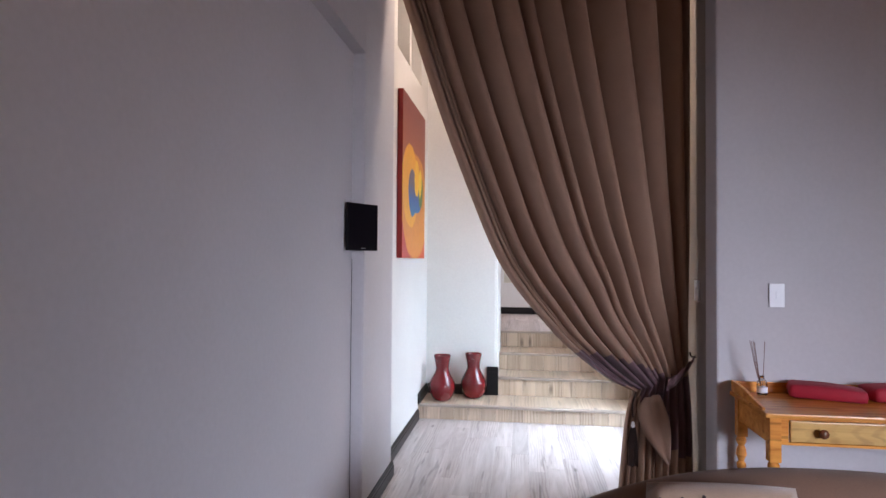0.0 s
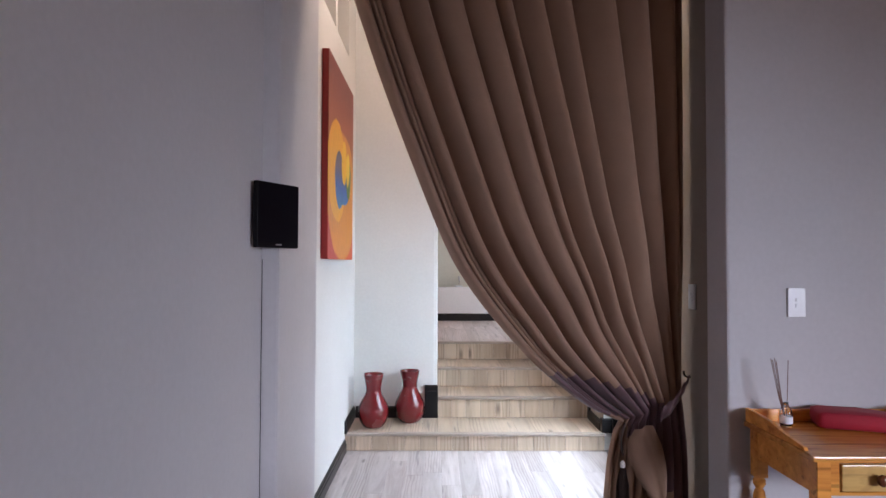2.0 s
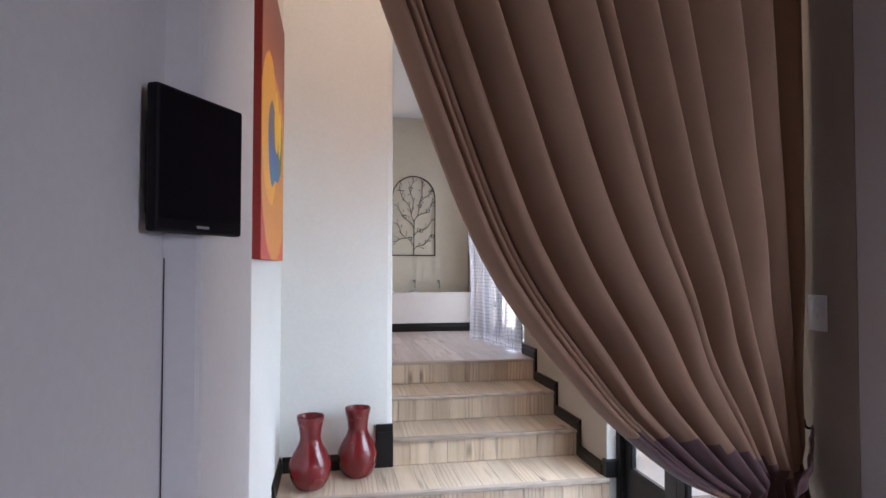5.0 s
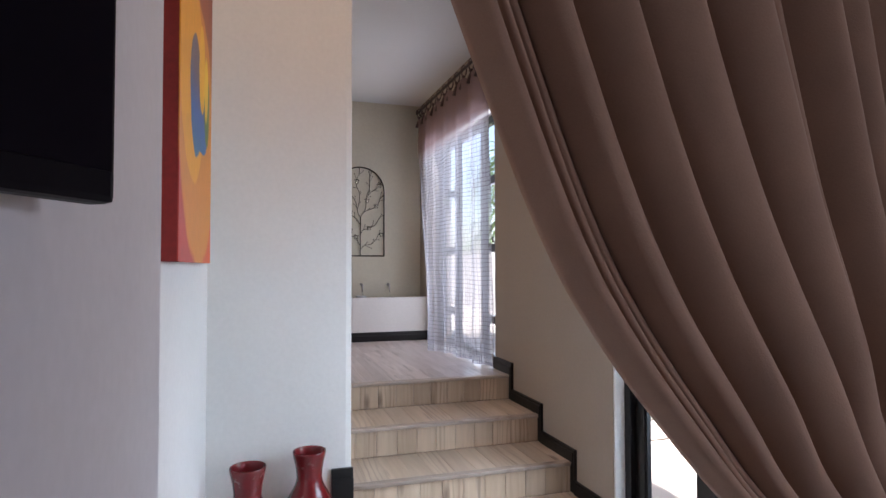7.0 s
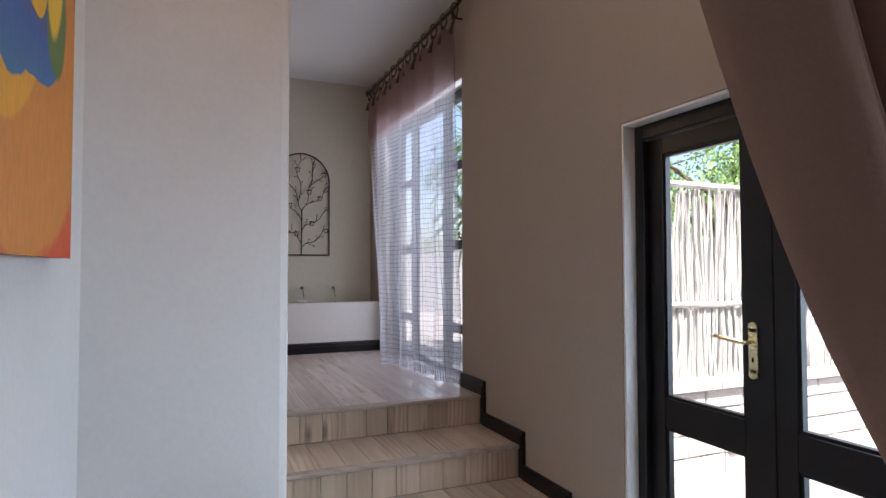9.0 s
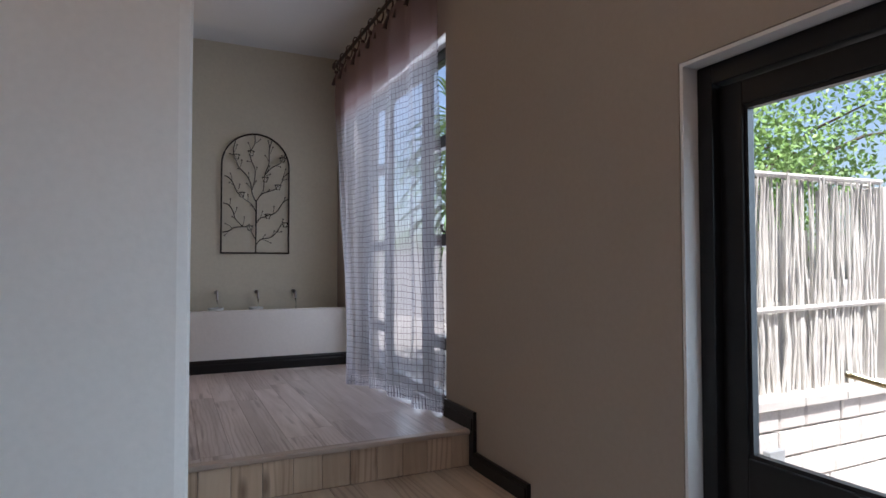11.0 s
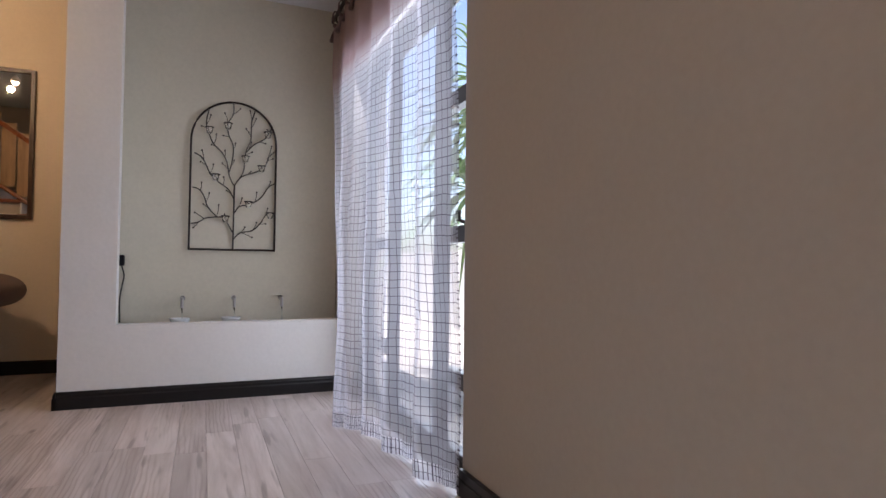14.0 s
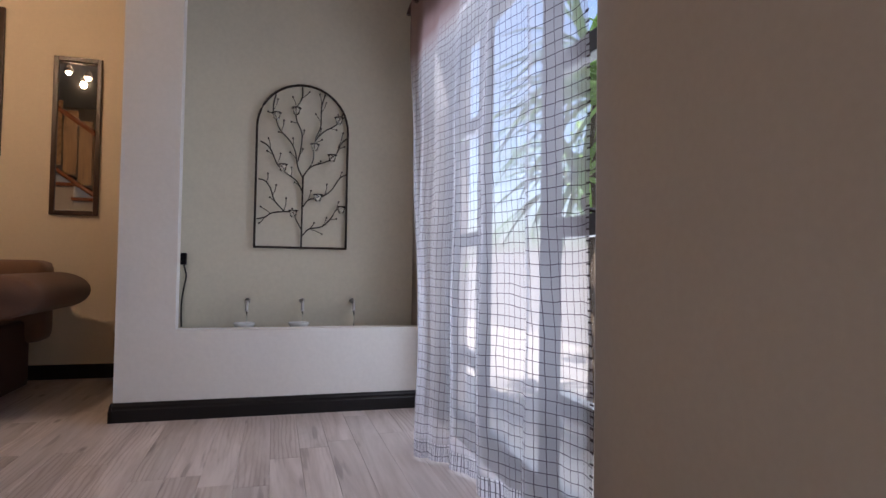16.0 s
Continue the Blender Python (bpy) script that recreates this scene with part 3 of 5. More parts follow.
def drape_thread(w):
    """A vertical thread of the tied curtain, top to tie to floor, as (x, z, s) points."""
    left = spline([(x, 0, z) for x, z in LEFT], 5)
    n = len(left)
    out = []
    for k, p in enumerate(left):
        s = k / (n - 1)
        rx = 0.965 - 0.01 * s
        rz = 4.0 - 3.14 * (s ** 0.93)
        out.append((p.x * (1 - w) + rx * w, p.z * (1 - w) + rz * w, s))
    gx, gz = out[-1][0], out[-1][1]
    bx = 0.54 + 0.43 * w
    for k in range(1, 13):
        s = k / 12
        e = s ** 0.55
        out.append((gx + (bx - gx) * e, gz + (0.02 + 0.02 * math.sin(9 * w) - gz) * s, 1 + s))
    return out


def big_curtain():
    ob = thing("curtain", (0.7, 3.42, 0.0), "taupe floor-length curtain with plum band, tied back with a tasselled cord", "curtain")
    bm = bmesh.new()
    rnd = random.Random(17)
    grid, lens, shares = [], [], []
    for f, (e0, e1) in enumerate(zip(FOLD_EDGES, FOLD_EDGES[1:])):
        width = e1 - e0
        deep = max(0.35, min(1.15, (width / 0.085) ** 0.6)) * rnd.uniform(0.85, 1.1)
        lean, drift, wave = rnd.uniform(1.1, 1.45), rnd.uniform(-1, 1), rnd.uniform(0, 6.28)
        steps = max(9, min(26, int(width * 260)))
        for i in range(steps):
            v = i / steps
            row, total, prev = [], 0, None
            over = 0.8 if f else 0.25
            w = e0 + width * (v + over * v * math.sin(math.pi * v) * (0.75 if width > 0.03 else 0.4))
            front = math.sin(math.pi * v ** lean) ** 0.8 if v > 0 else 0.0
            for x, z, s in drape_thread(min(1.0, max(0.0, w + (0.012 * drift * math.sin(2.2 * s + wave) if 0.1 < w < 0.95 else 0)))):
                tie = math.exp(-((s - 1.0) / 0.22) ** 2)
                amp = 0.115 * deep * (1 - 0.5 * tie) * (1 + 0.12 * math.sin(5 * s + wave))
                if s > 1:
                    amp = (0.035 + 0.035 * min(1, (s - 1) * 2)) * deep
                crumple = 0.004 * math.sin(31 * s + 9 * v + wave) * math.sin(math.pi * v) * max(0, min(1, (s - 0.55) * 3))
                py = 3.53 - 0.03 * math.sin(math.pi * w) + 0.06 * w * w - amp * front - crumple
                if s > 1:
                    py += 0.05 * math.sin(4.2 * w + 1.0) * min(1, (s - 1) * 3)
                total += 0 if prev is None else math.hypot(x - prev[0], z - prev[1])
                prev = (x, z)
                row.append(bm.verts.new((min(x, 0.985), py, z)))
                lens.append(total)
            grid.append(row)
            shares.append(w)
    N = len(grid) - 1
    M = len(grid[0])
    for i in range(N):
        for k in range(M - 1):
            f = bm.faces.new((grid[i][k], grid[i + 1][k], grid[i + 1][k + 1], grid[i][k + 1]))
            d = (lens[i * M + k] + lens[i * M + k + 1]) / 2
            cu = shares[i]
            f.material_index = 1 if 3.37 - 0.14 * cu < d < 3.72 - 0.02 * cu else 0
            f.smooth = True
    cloth = part("drape", bm, [CLOTH, CLOTH_DARK], ob, "taupe cloth with a plum band", True, m=Matrix.Translation((-0.7, -3.42, 0)))
    sol = cloth.modifiers.new("thickness", "SOLIDIFY")
    sol.thickness = 0.004
    o = Matrix.Translation((-0.7, -3.42, 0))
    fl = bmesh.new()
    rows = []
    for a in range(9):
        s = a / 8
        row = []
        for b in range(7):
            t = b / 6
            left = Vector((0.665, 0, 0.67)).lerp(Vector((0.80, 0, 0.27)), s) + Vector((-0.075 * math.sin(math.pi * s ** 0.6), 0, -0.03 * math.sin(math.pi * s)))
            right = Vector((0.75, 0, 0.69)).lerp(Vector((0.815, 0, 0.28)), s) + Vector((0.025 * math.sin(math.pi * s), 0, 0.03 * math.sin(math.pi * s)))
            p = left.lerp(right, t)
            row.append(fl.verts.new((p.x, 3.385 - 0.02 * math.sin(math.pi * s) + 0.016 * math.cos(9 * t + 2 * s) + 0.02 * t, p.z)))
        rows.append(row)
    for ra, rb in zip(rows, rows[1:]):
        for b in range(6):
            fl.faces.new((ra[b], rb[b], rb[b + 1], ra[b + 1]))
    flap = part("flap", fl, CLOTH, ob, "folded taupe corner below the tie", True, m=o)
    flap.modifiers.new("thickness", "SOLIDIFY").thickness = 0.005
    sash = bmesh.new()
    path = spline([(0.992, 3.54, 0.90), (0.97, 3.515, 0.876), (0.94, 3.485, 0.850), (0.905, 3.455, 0.822), (0.868, 3.415, 0.797), (0.83, 3.392, 0.772), (0.79, 3.385, 0.748)], 7)
    sash_rows = []
    for k, p in enumerate(path):
        wide = 0.014 + 0.022 * min(1.0, k / 20)
        sash_rows.append([sash.verts.new(p + Vector((0.25 * wide * t, 0.006 * math.cos(3.3 * t * t + 0.6 * k) - 0.008 * (1 - t * t), wide * t))) for t in (-1, -0.6, -0.2, 0.2, 0.6, 1)])
    for ra, rb_ in zip(sash_rows, sash_rows[1:]):
        for k in range(5):
            sash.faces.new((ra[k], rb_[k], rb_[k + 1], ra[k + 1]))
    tb = part("tieback", sash, CLOTH_DARK, ob, "plum cloth tieback band", True, m=o)
    tb.modifiers.new("thickness", "SOLIDIFY").thickness = 0.004
    tas = bmesh.new()
    add_tube(tas, spline([(0.615, 3.40, 0.70), (0.585, 3.36, 0.63), (0.587, 3.345, 0.56)]), 0.005, 6)
    rnd = random.Random(3)
    for k in range(60):
        a, r = rnd.uniform(0, 6.28), rnd.uniform(0, 0.03)
        add_tube(tas, [(0.587 + 0.012 * math.cos(a), 3.345 + 0.012 * math.sin(a), 0.50), (0.587 + r * math.cos(a), 3.345 + r * math.sin(a), 0.42), (0.587 + 1.1 * r * math.cos(a), 3.345 + 1.1 * r * math.sin(a), 0.275)], 0.0028, 4)
    part("tassel", tas, ROPE, ob, "dark fringed tassel", True, m=o)
    part("bead", add_lathe(bmesh.new(), [(0.006, 0.500), (0.011, 0.505), (0.012, 0.515), (0.010, 0.527), (0.005, 0.535)], 16, (0.587, 3.345, 0)), SWITCH, ob, "pale glass bead above the tassel", True, m=o)
    return ob


big_curtain()
rod = thing("curtain_rod", (0, 3.42, 3.98), "dark iron curtain rod across the hall opening", "curtain rod")
part("pole", tube([(XR, 3.42, 4.0), (XE, 3.42, 4.0)], 0.016, 10), IRON, rod, m=Matrix.Translation((0, -3.42, -3.98)))
hk = thing("tieback_hook", (XE, 3.54, 0.90), "small dark iron tieback hook on the wall", "hook")
part("hook", tube(spline([(0, 0, 0), (-0.035, 0, 0.0), (-0.05, 0, 0.012), (-0.052, 0, 0.032)]), 0.005, 6), IRON, hk)
part("rosette", lathe([(0.014, -0.004), (0.014, 0.002), (0.008, 0.004)], 14, axis="x"), IRON, hk)


# net curtain at the tall window
def sheer_material():
    m, nt, p = shader("net_fabric")
    uv = nt.nodes.new("ShaderNodeUVMap")
    uv.uv_map = "cloth"
    sep = nt.nodes.new("ShaderNodeSeparateXYZ")
    warp = node(nt, "ShaderNodeTexNoise", Scale=5.0, Detail=2.0)
    nt.links.new(uv.outputs[0], warp.inputs["Vector"])
    bend = nt.nodes.new("ShaderNodeVectorMath")
    bend.operation = "MULTIPLY_ADD"
    bend.inputs[1].default_value = (0.022, 0.03, 0)
    nt.links.new(warp.outputs["Color"], bend.inputs[0])
    nt.links.new(uv.outputs[0], bend.inputs[2])
    nt.links.new(bend.outputs[0], sep.inputs[0])

    def math_node(op, a, b=None, c=None):
        n = nt.nodes.new("ShaderNodeMath")
        n.operation = op
        for i, v in enumerate((a, b, c)):
            if v is None:
                continue
            if isinstance(v, (int, float)):
                n.inputs[i].default_value = v
            else:
                nt.links.new(v, n.inputs[i])
        return n.outputs[0]

    lines = []
    for axis, step in (("X", 0.038), ("Y", 0.037)):
        fr = math_node("FRACT", math_node("DIVIDE", sep.outputs[axis], step))
        lines.append(math_node("LESS_THAN", fr, 0.072))
    grid = math_node("MAXIMUM", lines[0], lines[1])
    top = math_node("GREATER_THAN", sep.outputs["Y"], 2.06)
    top_soft = nt.nodes.new("ShaderNodeMapRange")
    top_soft.inputs["From Min"].default_value, top_soft.inputs["From Max"].default_value = 1.95, 2.12
    nt.links.new(sep.outputs["Y"], top_soft.inputs["Value"])
    hem = math_node("LESS_THAN", sep.outputs["Y"], 0.085)
    close = math_node("LESS_THAN", math_node("FRACT", math_node("DIVIDE", sep.outputs["X"], 0.018)), 0.22)
    grid = math_node("MAXIMUM", grid, math_node("MULTIPLY", close, hem))
    dark = math_node("MULTIPLY", grid, math_node("SUBTRACT", 1.0, top))
    weave = node(nt, "ShaderNodeTexNoise", Scale=420.0, Detail=2.0)
    nt.links.new(uv.outputs[0], weave.inputs["Vector"])
    tr = nt.nodes.new("ShaderNodeBsdfTransparent")
    tl = nt.nodes.new("ShaderNodeBsdfTranslucent")
    df = nt.nodes.new("ShaderNodeBsdfDiffuse")
    mixc = nt.nodes.new("ShaderNodeMixRGB")
    mixc.inputs[1].default_value = (0.72, 0.72, 0.80, 1)
    mixc.inputs[2].default_value = (0.075, 0.06, 0.085, 1)
    nt.links.new(dark, mixc.inputs["Fac"])
    mixt = nt.nodes.new("ShaderNodeMixRGB")
    mixt.inputs[2].default_value = (0.32, 0.22, 0.23, 1)
    nt.links.new(top_soft.outputs[0], mixt.inputs["Fac"])
    nt.links.new(mixc.outputs[0], mixt.inputs[1])
    nt.links.new(mixt.outputs[0], tl.inputs["Color"])
    nt.links.new(mixt.outputs[0], df.inputs["Color"])
    cloth = nt.nodes.new("ShaderNodeMixShader")
    cloth.inputs[0].default_value = 0.5
    nt.links.new(df.outputs[0], cloth.inputs[1])
    nt.links.new(tl.outputs[0], cloth.inputs[2])
    opac = math_node("ADD", math_node("MULTIPLY", weave.outputs["Fac"], 0.16), 0.33)
    opac = math_node("ADD", opac, math_node("MULTIPLY", top_soft.outputs[0], 0.22))
    opac = math_node("ADD", opac, math_node("MULTIPLY", hem, 0.3))
    opac = math_node("MAXIMUM", opac, math_node("MULTIPLY", dark, 0.93))
    out = nt.nodes.new("ShaderNodeMixShader")
    nt.links.new(opac, out.inputs[0])
    nt.links.new(tr.outputs[0], out.inputs[1])
    nt.links.new(cloth.outputs[0], out.inputs[2])
    nt.links.new(out.outputs[0], nt.nodes["Material Output"].inputs["Surface"])
    return m


SHEER = sheer_material()
EDGE = surface("net_edge_band", (0.05, 0.04, 0.05), 0.9, 0.2, 20, 200, 0.0)


def net_curtain():
    ob = thing("net_curtain", (0.93, 7.8, ZL), "sheer white net curtain with dark grid on an iron rod", "curtain")
    bm = bmesh.new()
    uvl = bm.loops.layers.uv.new("cloth")
    N, M = 200, 56
    foot = [p.copy() for p in spline([(0.975, 6.78, 0), (0.955, 6.98, 0), (0.93, 7.22, 0), (0.90, 7.45, 0), (0.875, 7.66, 0), (0.84, 7.76, 0), (0.765, 7.83, 0), (0.80, 7.93, 0), (0.86, 8.03, 0)], 25)]
    rows = []
    for i in range(N + 1):
        u = i / N
        row = []
        for k in range(M + 1):
            v = k / M
            z = 3.17 - v * (3.17 - ZL - 0.012)
            e = max(0.0, (v - 0.12) / 0.88) ** 1.15
            low = foot[min(N, i)]
            x = 0.935 * (1 - e) + low.x * e
            y = (6.79 + 2.10 * u) * (1 - e) + low.y * e
            ph = 2 * math.pi * (5.2 * u + 0.9 * u * u + 0.10 * math.sin(3 * v + 5 * u))
            soft = 0.75 + 0.35 * math.sin(5.3 * u + 0.8)
            amp = (0.020 + 0.014 * v) * soft
            wave = math.sin(ph) + 0.28 * math.sin(2 * ph + 1.1) + 0.14 * math.sin(3.1 * ph + 3 * v)
            x += amp * wave + 0.004 * math.sin(17 * v + 9 * u)
            if v < 0.03:
                z -= 0.03 * (1 - math.cos(2 * math.pi * 11 * u)) / 2
            x = min(x, 1.0)
            row.append((bm.verts.new((x, y + 0.012 * math.cos(ph), z)), (u * 2.5, (1 - v) * 2.5)))
        rows.append(row)
    for i in range(N):
        for k in range(M):
            q = (rows[i][k], rows[i + 1][k], rows[i + 1][k + 1], rows[i][k + 1])
            f = bm.faces.new([a[0] for a in q])
            f.smooth = True
            for l, a in zip(f.loops, q):
                l[uvl].uv = a[1]
    o = Matrix.Translation((-0.93, -7.8, -ZL))
    edge_pts = [a[0].co.copy() for a in rows[0]]
    part("net", bm, SHEER, ob, "sheer net with dark square grid", True, m=o)
    eb = bmesh.new()
    for k in range(68):
        f = 7 + k * (M - 7) / 68
        a, b = edge_pts[int(f)], edge_pts[min(int(f) + 1, M)]
        c = a.lerp(b, f - int(f))
        add_box(eb, c.x - 0.0015, c.x + 0.0015, c.y - 0.002, c.y + 0.014, c.z - 0.0025, c.z + 0.0025)
    part("edge_band", eb, EDGE, ob, "dark stitched side edge", kind="stuff", m=o)
    for j in range(12):
        y = 6.80 + 2.09 * j / 11
        t = bmesh.new()
        add_tube(t, spline([(0.945, y, 3.17), (0.925, y, 3.22), (0.93, y, 3.275), (0.95, y, 3.285), (0.972, y, 3.26), (0.965, y, 3.21), (0.945, y, 3.17)], 4), 0.006, 5)
        add_tube(t, [(0.945, y, 3.17), (0.93, y + 0.015, 3.12), (0.922, y + 0.022, 3.075)], 0.008, 6, 0.017)
        add_ball(t, (0.94, y, 3.185), 0.016, u=8, v=5)
        part("tie", t, surface("tie_cloth", (0.10, 0.065, 0.065), 0.9) if j == 0 else bpy.data.materials["tie_cloth"], ob, "knotted fabric tie", True, m=o)
    return ob


net_curtain()


def net_rod():
    ob = thing("curtain_rod", (0.95, 6.75, 3.26), "wrought iron curtain rod with scroll ends above the tall window", "curtain rod")
    o = Matrix.Translation((-0.95, -6.75, -3.26))
    part("pole", tube([(0.95, 6.75, 3.26), (0.95, 8.98, 3.26)], 0.013, 10), IRON, ob, m=o)
    for y, d in ((6.75, -1), (8.98, 1)):
        pts = [(0.95, y + d * (0.035 - 0.03 * math.cos(a) * (1 - a / 14)) , 3.275 + 0.03 * math.sin(a) * (1 - a / 14)) for a in [j * 0.35 for j in range(32)]]
        part("scroll", tube(pts, 0.006, 6), IRON, ob, "iron scroll finial", True, m=o)
    for y in (6.83, 8.90):
        b = bmesh.new()
        add_tube(b, spline([(XE, y, 3.20), (0.985, y, 3.20), (0.955, y, 3.22), (0.95, y, 3.25)]), 0.007, 6)
        part("bracket", b, IRON, ob, "iron wall bracket", True, m=o)


net_rod()


# iron tree candle holder
def wall_tree():
    ob = thing("wall_candle_holder", (0.305, YK, 1.61), "arched wrought iron tree wall hanging with small glass candle cups", "wall decoration")
    o = Matrix.Translation((-0.305, -YK, -1.61))
    yy = YK - 0.025

    def at(cx, cy, dy=0.0):
        return (0.03 + 0.55 * (cx - 80) / 438, yy - dy, 1.61 + 1.012 * (830 - cy) / 780)

    fr = bmesh.new()
    arch = [(0.03, yy, 1.61)] + [(0.305 - 0.275 * math.cos(a), yy, 2.345 + 0.277 * math.sin(a)) for a in [math.pi * j / 24 for j in range(25)]] + [(0.58, yy, 1.61)]
    add_tube(fr, arch, 0.0075, 6)
    add_tube(fr, [(0.025, yy, 1.61), (0.585, yy, 1.61)], 0.0075, 6)
    part("frame", fr, IRON, ob, "arched iron frame", True, m=o)
    trunk = bmesh.new()
    add_tube(trunk, [at(300, 828), at(301, 660), at(302, 490)], 0.006, 6)
    part("trunk", trunk, IRON, ob, "straight iron stem", True, m=o)
    branches = (
        ((298, 740), (275, 700), (255, 665), (220, 660), (160, 668), (125, 690), (88, 698)),
        ((215, 658), (170, 610), (150, 555), (125, 520), (92, 510)),
        ((300, 560), (270, 510), (220, 475), (205, 455), (180, 440), (150, 375), (125, 345), (97, 332)),
        ((298, 490), (275, 440), (262, 370), (235, 320), (190, 275), (170, 230), (155, 190), (155, 150), (165, 105)),
        ((275, 420), (290, 350), (292, 280), (268, 225), (262, 170), (290, 110), (290, 58)),
        ((302, 488), (345, 420), (353, 350), (360, 300), (383, 240), (385, 150), (402, 84)),
        ((360, 310), (400, 265), (450, 235), (478, 205), (495, 155)),
        ((302, 490), (340, 440), (420, 408), (460, 375), (485, 320), (518, 288)),
        ((305, 635), (330, 600), (385, 585), (440, 550), (480, 490), (520, 465)),
        ((302, 775), (335, 740), (400, 725), (445, 680), (470, 640), (518, 630)))
    for b in branches:
        part("branch", tube(spline([at(*q) for q in b], 4), 0.0042, 5), IRON, ob, "curving iron branch", True, m=o)
    twigs = ((155, 180, 175, 130), (158, 200, 130, 192), (264, 165, 245, 112), (285, 115, 325, 82), (386, 150, 375, 88), (385, 175, 407, 127), (384, 228, 357, 186),
             (485, 190, 467, 180), (425, 248, 460, 255), (362, 320, 390, 308), (372, 290, 385, 255), (195, 275, 205, 228), (215, 295, 182, 285), (275, 235, 240, 232),
             (293, 300, 303, 268), (285, 385, 298, 358), (250, 345, 250, 310), (270, 410, 238, 378), (145, 370, 135, 318), (165, 400, 130, 378), (180, 430, 193, 387),
             (245, 490, 246, 450), (290, 540, 262, 520), (470, 345, 500, 335), (470, 340, 493, 268), (370, 420, 385, 412), (130, 525, 136, 485), (160, 585, 176, 537),
             (190, 635, 148, 597), (215, 655, 224, 597), (150, 670, 106, 642), (125, 690, 100, 720), (250, 665, 254, 645), (325, 605, 342, 556), (408, 575, 418, 522),
             (465, 515, 490, 460), (335, 742, 360, 710), (345, 740, 398, 762), (400, 725, 420, 683), (440, 690, 468, 687), (460, 655, 478, 604))
    for x0, y0, x1, y1 in twigs:
        t = bmesh.new()
        add_tube(t, spline([at(x0, y0), at((x0 + x1) / 2 + 3, (y0 + y1) / 2, 0.006), at(x1, y1, 0.012)], 3), 0.0022, 4)
        add_ball(t, at(x1, y1, 0.014), 0.0065, u=6, v=4)
        part("twig", t, IRON, ob, "thin twig with round bud", True, m=o)
    for cx, cy in ((170, 205), (263, 175), (470, 205), (355, 342), (440, 388), (205, 447), (258, 662), (375, 582), (490, 636)):
        x, y, z = at(cx, cy, 0.035)
        ring = bmesh.new()
        add_tube(ring, [(x + 0.027 * math.cos(a), y + 0.027 * math.sin(a), z + 0.008) for a in [2 * math.pi * j / 16 for j in range(17)]], 0.0035, 5)
        holder = part("cup_ring", ring, IRON, ob, "round iron cup ring", True, m=o)
        part("glass_cup", lathe([(0.010, -0.034), (0.018, -0.028), (0.022, -0.005), (0.023, 0.012), (0.020, 0.012), (0.019, -0.004), (0.008, -0.028)], 14, (x, y, z)), CLEAR, holder, "clear glass tealight cup", True)


wall_tree()

# water spouts, bowls and the cable of the water feature
WATER = glass("water", (0.9, 0.97, 0.97), 0.02)
structure("basin_water", box(-0.34, XE, YN + 0.10, YK, 1.02, 1.10), WATER, "still water in the narrow basin", "water")


def spout(x):
    ob = thing("water_spout", (x, YK, 1.27), "short bent steel water spout on the niche wall", "spout", "water spouts in the niche")
    part("pipe", tube(spline([(0, 0, 0.012), (0, -0.07, 0.014), (0, -0.092, 0.006), (0, -0.096, -0.045)], 4), 0.010, 10), STEEL, ob, "bent steel pipe", True)
    part("flange", lathe([(0.017, -0.006), (0.017, 0.0), (0.01, 0.0)], 16, (0, 0, 0.012), "y"), STEEL, ob, "round steel flange", True)
    part("water_jet", tube([(0, -0.097, -0.045), (0.002, -0.099, -0.10), (0.0, -0.101, -0.15)], 0.004, 6), WATER, ob, "thin falling water jet", True)
    return ob


sp = spout(0.0)
for x in (0.32, 0.63):
    copy_thing(sp, Matrix.Translation((x, YK, 1.27)))


FROST = surface("cloudy_glass", (0.70, 0.72, 0.72), 0.2, 0.05, 8, 60, 0.0)


def bowl(x):
    ob = thing("splash_bowl", (x, YN + 0.235, 1.10), "shallow clear glass bowl under the water spout", "bowl", "bowls under the spouts")
    part("dish", lathe([(0.015, 0.0), (0.035, 0.004), (0.056, 0.045), (0.062, 0.062), (0.059, 0.062), (0.052, 0.045), (0.03, 0.010)], 28), FROST, ob, "clear shallow dish", True)
    return ob


bw = bowl(-0.01)
for x in (0.30,):
    copy_thing(bw, Matrix.Translation((x, YN + 0.235, 1.10)))
cb = thing("pump_cable", (-0.36, YK, 1.15), "black pump cable with plug on the niche wall", "cable")
part("cord", tube(spline([(-0.005, -0.012, -0.02), (-0.008, -0.012, 0.12), (0.004, -0.012, 0.22), (0.014, -0.012, 0.28), (0.002, -0.012, 0.335), (0.0, -0.02, 0.36)], 5), 0.0045, 6), TVBLACK, cb, "black cord", True)
part("plug", box(-0.017, 0.015, -0.045, -0.002, 0.345, 0.415, 0.006), TVBLACK, cb, "black plug")


